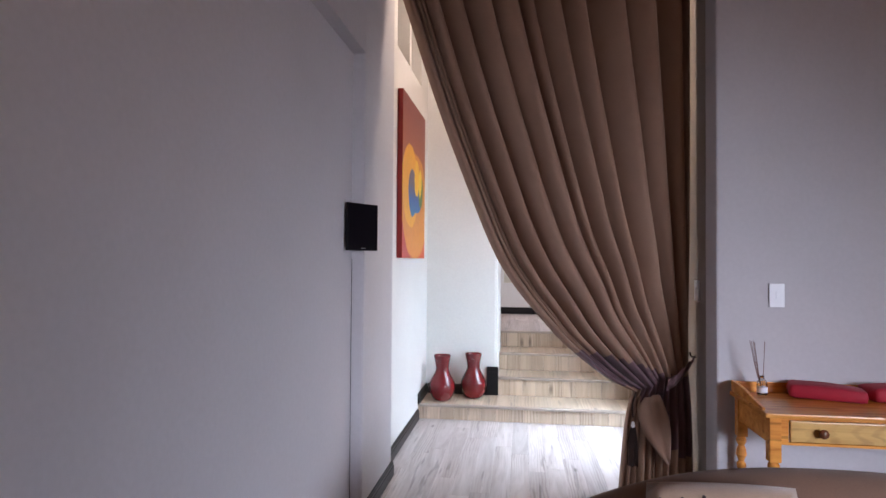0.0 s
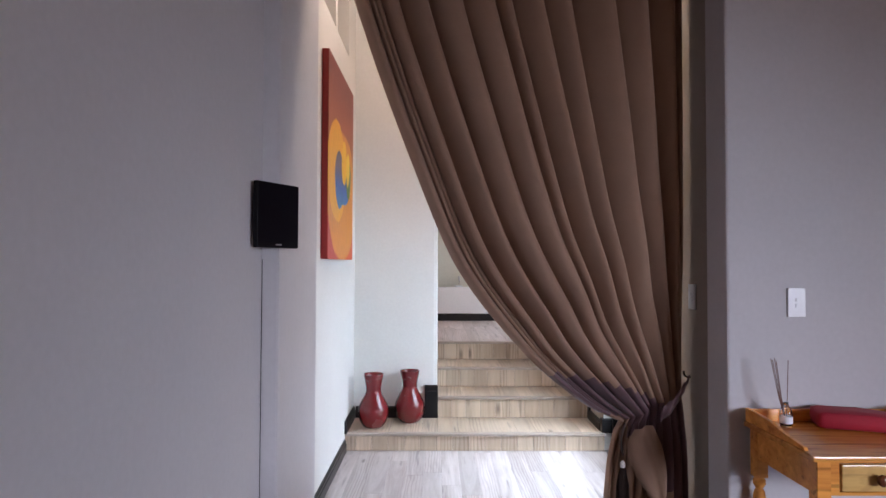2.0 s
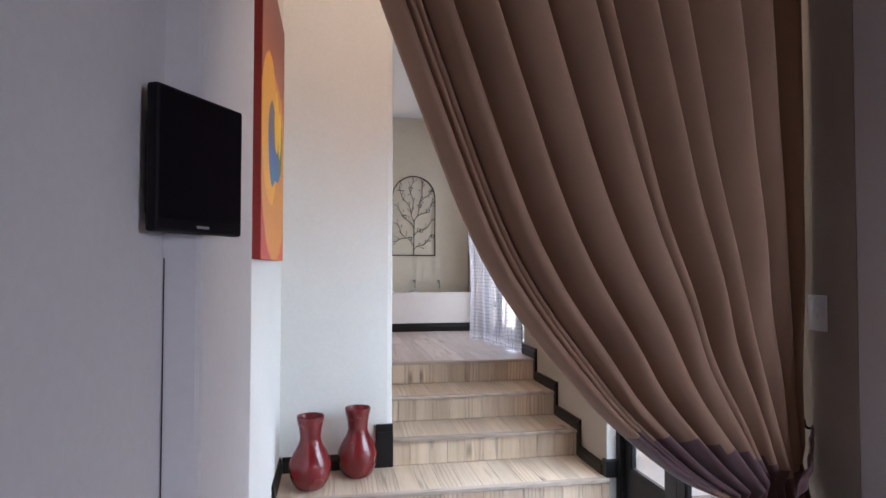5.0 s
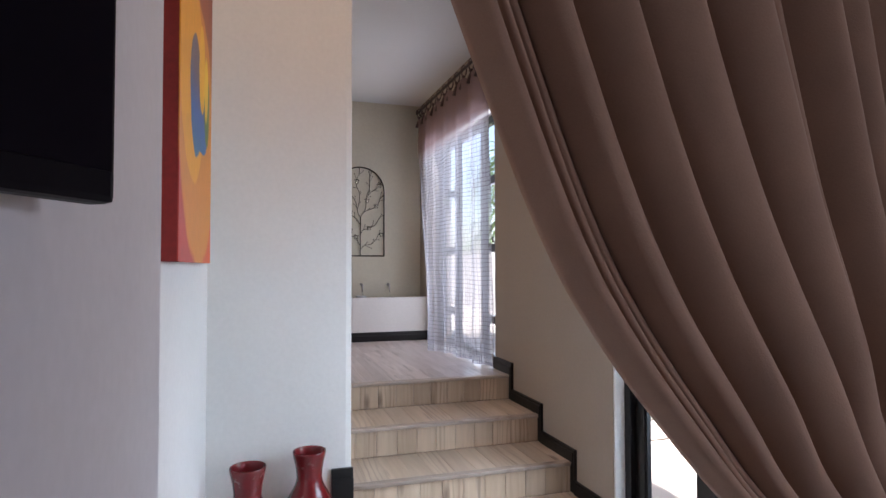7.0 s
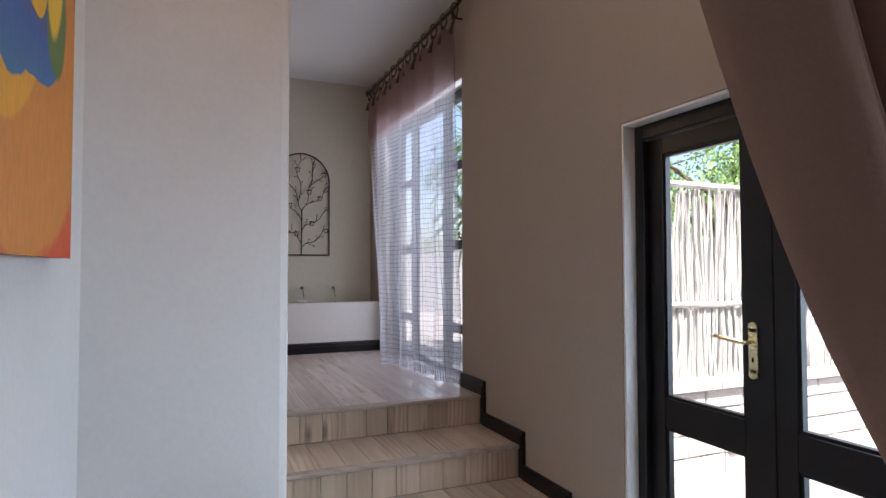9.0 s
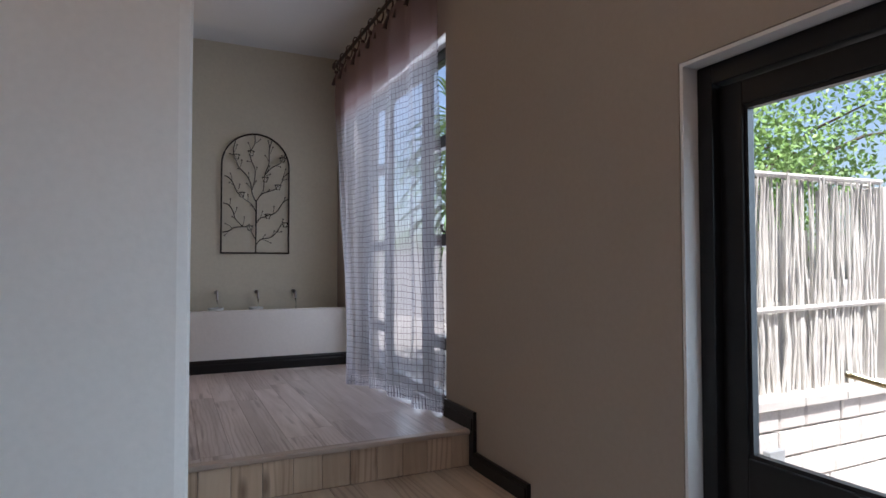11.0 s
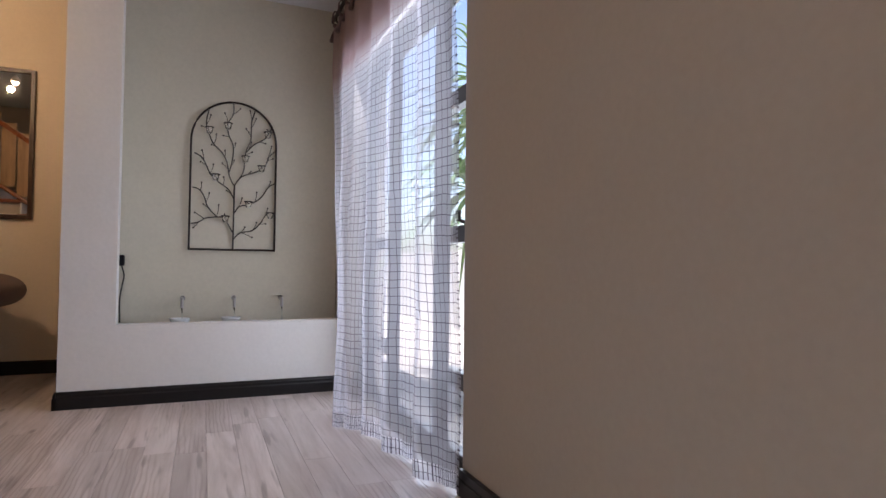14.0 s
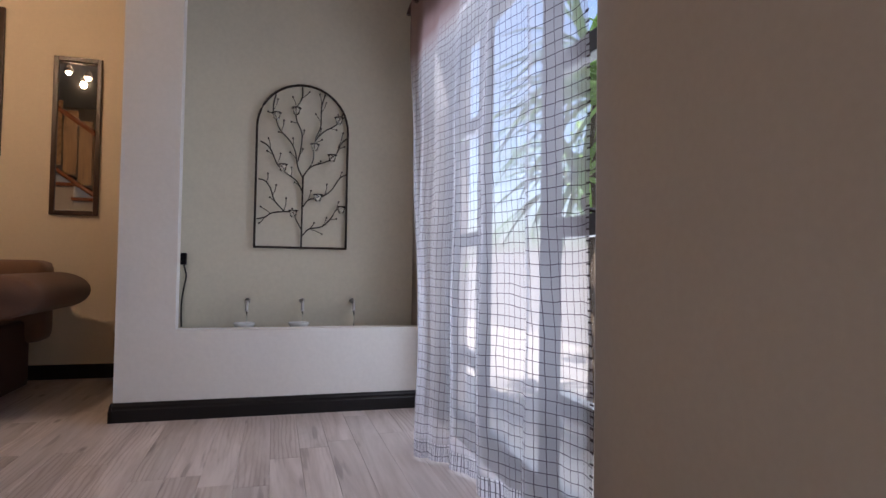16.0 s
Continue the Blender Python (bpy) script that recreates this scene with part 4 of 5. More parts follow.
# painting
def painting():
    m, nt, p = shader("painted_canvas")
    tc = nt.nodes.new("ShaderNodeTexCoord")
    sep = nt.nodes.new("ShaderNodeSeparateXYZ")
    nt.links.new(tc.outputs["Object"], sep.inputs[0])

    def mth(op, a, b=None, c=None):
        n = nt.nodes.new("ShaderNodeMath")
        n.operation = op
        for i, v in enumerate((a, b, c)):
            if v is None:
                continue
            if isinstance(v, (int, float)):
                n.inputs[i].default_value = v
            else:
                nt.links.new(v, n.inputs[i])
        return n.outputs[0]

    wob = node(nt, "ShaderNodeTexNoise", Scale=3.0, Detail=3.0)
    nt.links.new(tc.outputs["Object"], wob.inputs["Vector"])
    w = mth("MULTIPLY", mth("SUBTRACT", wob.outputs["Fac"], 0.5), 0.10)
    Y, Z = mth("ADD", sep.outputs["Y"], w), mth("ADD", sep.outputs["Z"], w)

    def ell(cy, cz, ry, rz, soft=0.03):
        a = mth("DIVIDE", mth("SUBTRACT", Y, cy), ry)
        b = mth("DIVIDE", mth("SUBTRACT", Z, cz), rz)
        r = node(nt, "ShaderNodeMapRange")
        r.inputs["From Min"].default_value, r.inputs["From Max"].default_value = 1.0 + soft, 1.0 - soft
        nt.links.new(mth("ADD", mth("MULTIPLY", a, a), mth("MULTIPLY", b, b)), r.inputs["Value"])
        return r.outputs[0]

    base = ramp(nt, sep.outputs["Z"], [(0.02, (0.72, 0.09, 0.015)), (0.30, (0.74, 0.22, 0.04)), (0.62, (0.45, 0.12, 0.05)), (0.92, (0.24, 0.055, 0.04))])
    mr = node(nt, "ShaderNodeMapRange")
    mr.inputs["From Max"].default_value = 1.32
    nt.links.new(sep.outputs["Z"], mr.inputs["Value"])
    nt.links.new(mr.outputs[0], base.node.inputs["Fac"])

    def over(under, mask, color):
        n = nt.nodes.new("ShaderNodeMixRGB")
        nt.links.new(mask, n.inputs["Fac"])
        nt.links.new(under, n.inputs[1])
        if isinstance(color, tuple):
            n.inputs[2].default_value = (*color, 1)
        else:
            nt.links.new(color, n.inputs[2])
        return n.outputs[0]

    c = over(base, ell(-0.12, 0.02, 0.62, 0.50, 0.10), (0.52, 0.05, 0.035))
    c = over(c, ell(0.56, 0.45, 0.59, 0.46, 0.06), (0.74, 0.27, 0.035))
    c = over(c, ell(0.33, 0.60, 0.36, 0.335, 0.04), (0.88, 0.40, 0.02))
    blue = ramp(nt, mr.outputs[0], [(0.27, (0.05, 0.19, 0.36)), (0.38, (0.04, 0.12, 0.40)), (0.48, (0.16, 0.11, 0.15))])
    c = over(c, ell(0.42, 0.55, 0.19, 0.195), blue)
    c = over(c, ell(0.60, 0.525, 0.26, 0.13), blue)
    c = over(c, ell(0.82, 0.60, 0.10, 0.14, 0.15), (0.13, 0.21, 0.05))
    c = over(c, ell(0.62, 0.70, 0.11, 0.16), (0.92, 0.50, 0.02))
    c = over(c, ell(0.79, 0.68, 0.075, 0.12, 0.2), (0.92, 0.58, 0.03))
    brush = node(nt, "ShaderNodeTexNoise", Scale=26.0, Detail=5.0, Roughness=0.7)
    nt.links.new(coords(nt, (1, 2.5, 0.7)), brush.inputs["Vector"])
    hsv = nt.nodes.new("ShaderNodeHueSaturation")
    nt.links.new(mth("ADD", mth("MULTIPLY", brush.outputs["Fac"], 0.5), 0.75), hsv.inputs["Value"])
    nt.links.new(c, hsv.inputs["Color"])
    nt.links.new(hsv.outputs[0], p.inputs["Base Color"])
    p.inputs["Roughness"].default_value = 0.55
    b = node(nt, "ShaderNodeBump", Strength=0.4, Distance=0.002)
    nt.links.new(brush.outputs["Fac"], b.inputs["Height"])
    nt.links.new(b.outputs[0], p.inputs["Normal"])
    side = surface("canvas_edge", (0.30, 0.018, 0.014), 0.6, 0.3, 3, 60, 0.03)
    ob = thing("painting", (XW, 4.135, 1.51), "square-edged canvas painted with orange, yellow and blue swirl", "painting")
    part("canvas", box(0.043, 0.046, 0.0, 1.045, 0, 1.32), m, ob, "orange and yellow swirl on canvas")
    part("stretcher", box(0.003, 0.043, 0.001, 1.044, 0.001, 1.319, 0.002), side, ob, "dark red painted canvas edge")


painting()


# small wall-mounted television
def television():
    yaw = 29.1
    ob = thing("television", (-0.945, 2.855, 1.545), "small black wall-mounted television, switched off", "television")
    ob.matrix_basis = pose(-0.9645, 2.879, 1.545, 0, 0, -yaw)
    bm = bmesh.new()
    add_box(bm, -0.012, 0.012, -0.116, 0.116, 0, 0.262, 0.006)
    add_box(bm, -0.032, -0.012, -0.10, 0.09, 0.03, 0.22, 0.008)
    body = part("casing", bm, TVBLACK, ob, "black plastic casing")
    part("screen", box(0.0122, 0.0128, -0.110, 0.110, 0.024, 0.256), SCREEN, ob, "dark glossy screen")
    part("badge", box(0.0122, 0.0138, -0.016, 0.016, 0.010, 0.015), GREYMARK, ob, "small grey maker's mark")
    part("bracket", tube([(-0.03, 0, 0.13), (-0.06, 0.01, 0.13), (-0.10, 0.03, 0.13)], 0.015, 8), TVBLACK, ob, "black wall bracket")


television()
cab = thing("wall_cable", (XR, 2.94, 0), "thin black cable running down the recess corner", "cable")
part("cord", tube([(0.004, 0.005, 0.02), (0.003, 0.006, 0.7), (0.004, 0.005, 1.5)], 0.0013, 5), TVBLACK, cab)


# red vases
def vase(m, h=0.43):
    ob = thing("vase", (0, 0, 0), "glossy dark red ceramic vase with flared neck", "vase", "red vases on the step")
    s = h / 0.43
    out = [(0.055, 0.0), (0.082, 0.012), (0.112, 0.06), (0.125, 0.125), (0.121, 0.168), (0.098, 0.218), (0.074, 0.262), (0.063, 0.295), (0.063, 0.32), (0.068, 0.36), (0.078, 0.405), (0.082, 0.43), (0.077, 0.429), (0.063, 0.36), (0.057, 0.315), (0.057, 0.295), (0.066, 0.25)]
    pts = [(r * s, z * s) for r, z in out]
    sm = spline([(r, 0, z) for r, z in pts], 3)
    part("body", lathe([(p.x, p.z) for p in sm], 40), VASE, ob, "", True)
    ob.matrix_basis = m
    return ob


va = vase(pose(-0.835, 5.345, 0.14))
copy_thing(va, pose(-0.545, 5.50, 0.14, 0, 0, 40))


# switches
def switch(name, m, w, h, toggles, label):
    ob = thing(name, (0, 0, 0), label, "light switch")
    part("plate", box(-w / 2, w / 2, -0.010, 0, -h / 2, h / 2, 0.003), SWITCH, ob, "white plastic plate")
    for k in range(toggles):
        z = (k - (toggles - 1) / 2) * 0.026
        part("rocker", box(-0.006, 0.006, -0.014, -0.010, z - 0.008, z + 0.008, 0.001), SWITCH, ob, "small rocker")
    ob.matrix_basis = m


switch("light_switch", pose(1.316, 3.15, 1.313), 0.08, 0.131, 2, "white rectangular light switch on the lilac wall")
switch("light_switch", pose(1.004, 3.505, 1.318, 0, 0, -90), 0.075, 0.128, 2, "white light switch on the hall wall behind the curtain")


# pine side table
def pine_table():
    ob = thing("side_table", (1.072, 2.655, 0), "varnished pine side table with turned legs, drawer and low gallery", "side table")
    W, D, H = 1.15, 0.475, 0.785
    part("top", box(-0.01, W + 0.02, -0.015, D, H - 0.022, H, 0.006), PINE, ob, "varnished pine top")
    ap = bmesh.new()
    add_box(ap, 0.02, 0.035, 0.03, D - 0.03, H - 0.15, H - 0.022)
    add_box(ap, W - 0.03, W - 0.015, 0.03, D - 0.03, H - 0.15, H - 0.022)
    add_box(ap, 0.05, W - 0.04, D - 0.03, D - 0.015, H - 0.15, H - 0.022)
    add_box(ap, 0.05, 0.10, 0.008, 0.025, H - 0.15, H - 0.022)
    add_box(ap, W - 0.09, W - 0.04, 0.008, 0.025, H - 0.15, H - 0.022)
    add_box(ap, 0.10, W - 0.09, 0.008, 0.025, H - 0.15, H - 0.138)
    add_box(ap, 0.10, W - 0.09, 0.008, 0.025, H - 0.032, H - 0.022)
    part("apron", ap, PINE, ob, "pine apron")
    for x0, x1 in ((0.106, 0.56), (0.575, W - 0.096)):
        dr = part("drawer", box(x0, x1, 0.002, 0.022, H - 0.134, H - 0.036, 0.004), PINE_PALE, ob, "pale pine drawer front")
        cx = 0.24 if x0 < 0.2 else (x0 + x1) / 2
        part("knob", lathe([(0.008, 0.0), (0.010, -0.012), (0.021, -0.020), (0.022, -0.028), (0.012, -0.036), (0.001, -0.037)], 20, (cx, 0.002, H - 0.085), "y"), KNOBWOOD, dr, "dark turned wooden knob", True)
    leg = [(0.016, 0.0), (0.020, 0.03), (0.015, 0.07), (0.022, 0.12), (0.026, 0.20), (0.022, 0.30), (0.015, 0.36), (0.024, 0.385), (0.024, 0.40), (0.014, 0.415), (0.027, 0.45), (0.022, 0.485), (0.015, 0.50), (0.026, 0.52), (0.026, 0.535), (0.016, 0.55)]
    for x in (0.04, W - 0.03):
        for y in (0.028, D - 0.035):
            bm = lathe(leg, 18, (x, y, 0))
            add_box(bm, x - 0.026, x + 0.026, y - 0.026, y + 0.026, 0.55, H - 0.022, 0.003)
            part("leg", bm, PINE, ob, "turned pine leg")
    ga = bmesh.new()
    n = 18
    for x in (0.0, W):
        prof = [(D, H), (0.05, H), (0.06, H + 0.012), (0.12, H + 0.02), (0.20, H + 0.03), (0.28, H + 0.048), (0.38, H + 0.055), (D, H + 0.058)]
        a = [ga.verts.new((x, y, z)) for y, z in prof]
        b = [ga.verts.new((x + 0.014, y, z)) for y, z in prof]
        for k in range(len(prof)):
            j = (k + 1) % len(prof)
            ga.faces.new((a[k], a[j], b[j], b[k]))
        ga.faces.new(a)
        ga.faces.new(b[::-1])
    add_box(ga, 0.014, W, D - 0.014, D, H, H + 0.055, 0.004)
    bmesh.ops.recalc_face_normals(ga, faces=ga.faces[:])
    part("gallery", ga, PINE, ob, "low shaped pine gallery")


pine_table()


def reed_diffuser():
    ob = thing("reed_diffuser", (1.195, 3.03, 0.785), "clear glass reed diffuser bottle with dark reeds on the table", "diffuser")
    part("bottle", lathe([(0.022, 0.0), (0.025, 0.004), (0.026, 0.055), (0.021, 0.078), (0.011, 0.092), (0.010, 0.106), (0.008, 0.106), (0.008, 0.092), (0.018, 0.075), (0.022, 0.052), (0.020, 0.008)], 20), CLEAR, ob, "clear glass bottle", True)
    part("label", lathe([(0.0264, 0.018), (0.0264, 0.048)], 20), SWITCH, ob, "white paper label")
    for a, t in ((-0.058, 0.262), (-0.050, 0.255), (-0.042, 0.265), (-0.034, 0.25), (0.018, 0.255)):
        part("reed", tube([(0.0, 0.0, 0.02), (a * 0.5, 0.004, 0.13), (a, 0.01, t + 0.03)], 0.0016, 5), REED, ob, "thin dark reed")


reed_diffuser()


def red_box(m, w, label):
    ob = thing("cushion_roll", (0, 0, 0), label, "cushion")
    bm = bmesh.new()
    add_box(bm, 0, w, 0, 0.16, 0, 0.072, 0.028)
    bmesh.ops.subdivide_edges(bm, edges=bm.edges[:], cuts=1)
    for v in bm.verts:
        v.co.z += 0.008 * math.sin(14 * v.co.x) * (v.co.z > 0.03)
    part("cover", bm, RED, ob, "red velvet cover", True)
    ob.matrix_basis = m


red_box(pose(1.31, 2.99, 0.785, 0, 0, -18), 0.35, "long red velvet cushion roll on the pine table")
red_box(pose(1.70, 2.93, 0.785, 0, 0, 6), 0.26, "short red velvet cushion roll on the pine table")


# sofas
def pillow_bm(w, h, d, n=10):
    bm = bmesh.new()
    sides = []
    for s in (1, -1):
        g = []
        for i in range(n + 1):
            for j in range(n + 1):
                u, v = 2 * i / n - 1, 2 * j / n - 1
                t = (max(0, 1 - u * u) * max(0, 1 - v * v)) ** 0.42
                g.append(bm.verts.new((u * w / 2 * (1 - 0.04 * v * v), s * t * d / 2, v * h / 2 * (1 - 0.04 * u * u))))
        sides.append(g)
    for s, g in enumerate(sides):
        for i in range(n):
            for j in range(n):
                q = [g[i * (n + 1) + j], g[(i + 1) * (n + 1) + j], g[(i + 1) * (n + 1) + j + 1], g[i * (n + 1) + j + 1]]
                bm.faces.new(q if s else q[::-1])
    bmesh.ops.remove_doubles(bm, verts=bm.verts[:], dist=0.0005)
    return bm


def rounded(bm_args, bev, seg=4):
    bm = bmesh.new()
    add_box(bm, *bm_args)
    bmesh.ops.bevel(bm, geom=bm.edges[:], offset=bev, segments=seg, profile=0.6, affect="EDGES")
    return bm


def lower_sofa():
    ob = thing("sofa", (0.94, 1.55, 0), "brown suede sofa with arched back in the lower room", "sofa")
    back = bmesh.new()
    n = 30
    rings = []
    for i in range(n + 1):
        u = -1 + 2 * i / n
        x = 1.0 * u
        hz = 0.815 - 0.26 * abs(u) ** 2.5 + (0 if abs(u) < 0.999 else -0.02)
        ring = []
        for j in range(16):
            a = 2 * math.pi * j / 16
            ring.append(back.verts.new((x, 0.23 + 0.11 * math.cos(a), (hz - 0.13 if math.sin(a) > 0 else 0.12) + (0.13 if math.sin(a) > 0 else 0.05) * math.sin(a))))
        rings.append(ring)
    for a, b in zip(rings, rings[1:]):
        for j in range(16):
            back.faces.new((a[j], a[(j + 1) % 16], b[(j + 1) % 16], b[j]))
    back.faces.new(rings[0][::-1])
    back.faces.new(rings[-1])
    part("backrest", back, SUEDE, ob, "arched brown suede back", True)
    part("seat", rounded((-0.83, 0.83, -0.60, 0.14, 0.12, 0.44), 0.05), SUEDE, ob, "padded seat", True)
    for s in (-1, 1):
        part("armrest", rounded((s * 0.91 - 0.10, s * 0.91 + 0.10, -0.62, 0.16, 0.10, 0.58), 0.07), SUEDE, ob, "padded armrest", True)
        for y in (-0.55, 0.25):
            part("foot", lathe([(0.02, 0), (0.028, 0.05), (0.03, 0.12)], 12, (s * 0.90, y, 0)), FRAMEWOOD, ob, "dark wooden foot")


lower_sofa()
cu = thing("cushion", (0.86, 1.58, 0.62), "beige beaded cushion leaning on the sofa back", "cushion")
cu.matrix_basis = pose(0.53, 1.57, 0.64, -14, 0, 2)
part("cover", pillow_bm(0.46, 0.36, 0.13), CUSHION, cu, "beige quilted cover", True)
rb = random.Random(8)
for k in range(14):
    bx, bz = -0.19 + 0.38 * ((k * 5) % 7) / 6, 0.09 + 0.045 * (k // 7) + rb.uniform(-0.01, 0.01)
    part("bead", add_ball(bmesh.new(), (bx, -0.055 * ((1 - (bx / 0.23) ** 2) * (1 - (bz / 0.18) ** 2)) ** 0.42 - 0.006, bz), 0.006, u=8, v=5), STUD, cu, "small dark bead", True)


def lounge_sofa():
    ob = thing("sofa", (-2.20, 9.42, ZL), "brown suede sofa with broad rolled arms in the lounge", "sofa")
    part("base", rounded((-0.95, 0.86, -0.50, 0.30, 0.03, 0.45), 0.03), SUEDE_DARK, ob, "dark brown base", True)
    part("backrest", rounded((-0.95, 0.95, 0.20, 0.46, 0.30, 0.83), 0.09), SUEDE, ob, "padded back", True)
    part("seat", rounded((-0.78, 0.70, -0.50, 0.24, 0.42, 0.56), 0.05), SUEDE, ob, "padded seat", True)
    for s in (-1, 1):
        arm = bmesh.new()
        prof = []
        for j in range(24):
            a = 2 * math.pi * j / 24
            prof.append((s * 0.98 + 0.20 * math.cos(a), 0.635 + 0.118 * math.sin(a)))
        rings = []
        for y, k in ((-0.56, 0.85), (-0.53, 0.97), (-0.49, 1.0), (0.36, 1.0), (0.42, 0.9)):
            rings.append([arm.verts.new((s * 0.98 + (px - s * 0.98) * k, y, 0.635 + (pz - 0.635) * k)) for px, pz in prof])
        for a, b in zip(rings, rings[1:]):
            for j in range(24):
                arm.faces.new((a[j], a[(j + 1) % 24], b[(j + 1) % 24], b[j]))
        arm.faces.new(rings[0][::-1])
        arm.faces.new(rings[-1])
        bmesh.ops.recalc_face_normals(arm, faces=arm.faces[:])
        # arms take the suede copy that is darkened for shade
        part("armrest", arm, SUEDE_SHADED, ob, "broad rolled arm", True)


lounge_sofa()


# mirror and picture on the lounge wall
def framed(name, x0, x1, z0, z1, w, inner, label, category, inner_name, inner_label):
    ob = thing(name, ((x0 + x1) / 2, YM, z0), label, category)
    o = Matrix.Translation((-(x0 + x1) / 2, -YM, -z0))
    f = bmesh.new()
    for a, b, c, d in ((x0, x0 + w, z0, z1), (x1 - w, x1, z0, z1), (x0 + w, x1 - w, z0, z0 + w), (x0 + w, x1 - w, z1 - w, z1)):
        add_box(f, a, b, YM - 0.026, YM - 0.002, c, d, 0.005)
    part("frame", f, FRAMEWOOD, ob, "dark brown wooden frame", m=o)
    part(inner_name, box(x0 + w - 0.004, x1 - w + 0.004, YM - 0.014, YM - 0.006, z0 + w - 0.004, z1 - w + 0.004), inner, ob, inner_label, m=o)


framed("mirror", -1.372, -1.066, 1.83, 2.95, 0.033, MIRROR, "narrow tall mirror in a dark wooden frame", "mirror", "mirror_glass", "silvered glass")
framed("picture", -2.25, -1.675, 2.22, 3.25, 0.035, CUSHION, "framed picture in dark wood on the lounge wall", "picture", "print", "plain beige print")


def spot_bar():
    ob = thing("ceiling_spotlights", (-1.62, 8.62, ZH), "ceiling spotlight bar with lit warm bulbs", "ceiling light")
    part("rose", box(-0.30, 0.30, -0.02, 0.02, -0.72, -0.69, 0.004), STEEL, ob, "steel bar")
    part("stem", tube([(0, 0, 0), (0, 0, -0.70)], 0.008, 8), STEEL, ob, "thin steel stem")
    for x, z in ((-0.10, -0.80), (0.06, -0.84)):
        shade = part("shade", lathe([(0.015, 0.07), (0.03, 0.04), (0.042, 0.0), (0.04, 0.0), (0.028, 0.038)], 16, (x, 0, z)), STEEL, ob, "small steel spot", True)
        part("bulb", add_ball(bmesh.new(), (x, 0, z + 0.0), 0.025, u=12, v=8), BULB, shade, "lit frosted bulb", True)


spot_bar()
lamp("lounge_spotlight", "POINT", pose(-1.60, 8.60, ZH - 0.90), 16, (1.0, 0.70, 0.40), soft=0.025)


def lounge_stair():
    ob = thing("staircase", (-2.6, 6.6, ZL), "wooden stair with vertical plank balustrade in the lounge", "staircase")
    under = bmesh.new()
    for k in range(14):
        x, z = -1.45 + 0.24 * k, 0.17 * (17 - k)
        part("tread", box(x - 0.02, x + 0.27, -0.45, 0.40, z, z + 0.04, 0.004), KNOBWOOD, ob, "dark wooden tread")
        part("riser", box(x + 0.238, x + 0.25, -0.44, 0.38, max(0, z - 0.13), z), PLASTER_WHITE, ob, "pale riser")
        add_box(under, x, x + 0.238, -0.40, 0.36, 0, z)
    part("string_wall", under, PLASTER_WARM, ob, "plastered stair flank")
    for k in range(20):
        x = -1.40 + 0.16 * k
        zb = 0.17 * (17 - (x + 1.45) / 0.24) + 0.22
        part("baluster_plank", box(x, x + 0.142, 0.40, 0.42, zb, min(3.34, zb + 0.75)), STAIRWOOD, ob, "vertical pale plank")
    part("handrail", tube([(-0.8, 0.41, 3.36), (1.8, 0.41, 1.55)], 0.03, 8), KNOBWOOD, ob, "dark handrail")
    part("lower_rail", tube([(-1.4, 0.41, 3.08), (1.8, 0.41, 0.81)], 0.025, 8), KNOBWOOD, ob, "dark lower rail")
    part("newel_post", box(1.8, 1.88, 0.37, 0.45, 0, 1.7), KNOBWOOD, ob, "dark newel post")


lounge_stair()


# plants outside
def blade_plant():
    ob = thing("spiky_plant", (1.72, 8.0, 0.60), "tall spiky-leaved garden plant with drooping pale green blades", "plant")
    rnd = random.Random(5)
    part("trunk", tube([(0, 0, 0), (0.02, 0.03, 0.7), (0.0, 0.05, 1.35), (0.02, 0.05, 1.75)], 0.05, 8, 0.03), BARK, ob, "rough slim trunk")
    bm = bmesh.new()
    for hub, count in ((Vector((0.0, -0.25, 1.75)), 60), (Vector((0.02, 0.05, 1.8)), 60), (Vector((-0.15, -0.1, 1.35)), 45), (Vector((0.1, 0.3, 2.15)), 40)):
        for k in range(count):
            a, el = rnd.uniform(0, 6.28), rnd.uniform(-0.3, 1.3)
            L = rnd.uniform(0.5, 0.85)
            d = Vector((math.cos(a) * math.cos(el), math.sin(a) * math.cos(el), math.sin(el)))
            side = Vector((-math.sin(a), math.cos(a), 0)) * 0.022
            prev = None
            for j in range(7):
                s = j / 6
                c = hub + d * L * s + Vector((0, 0, -0.55 * L * s * s))
                w = side * (1 - s) ** 0.6
                cur = (bm.verts.new(c - w), bm.verts.new(c + Vector((0, 0, -0.006))), bm.verts.new(c + w))
                if prev:
                    bm.faces.new((prev[0], prev[1], cur[1], cur[0]))
                    bm.faces.new((prev[1], prev[2], cur[2], cur[1]))
                prev = cur
    part("leaves", bm, LEAF_PALE, ob, "long drooping blades", True, "stuff")


blade_plant()


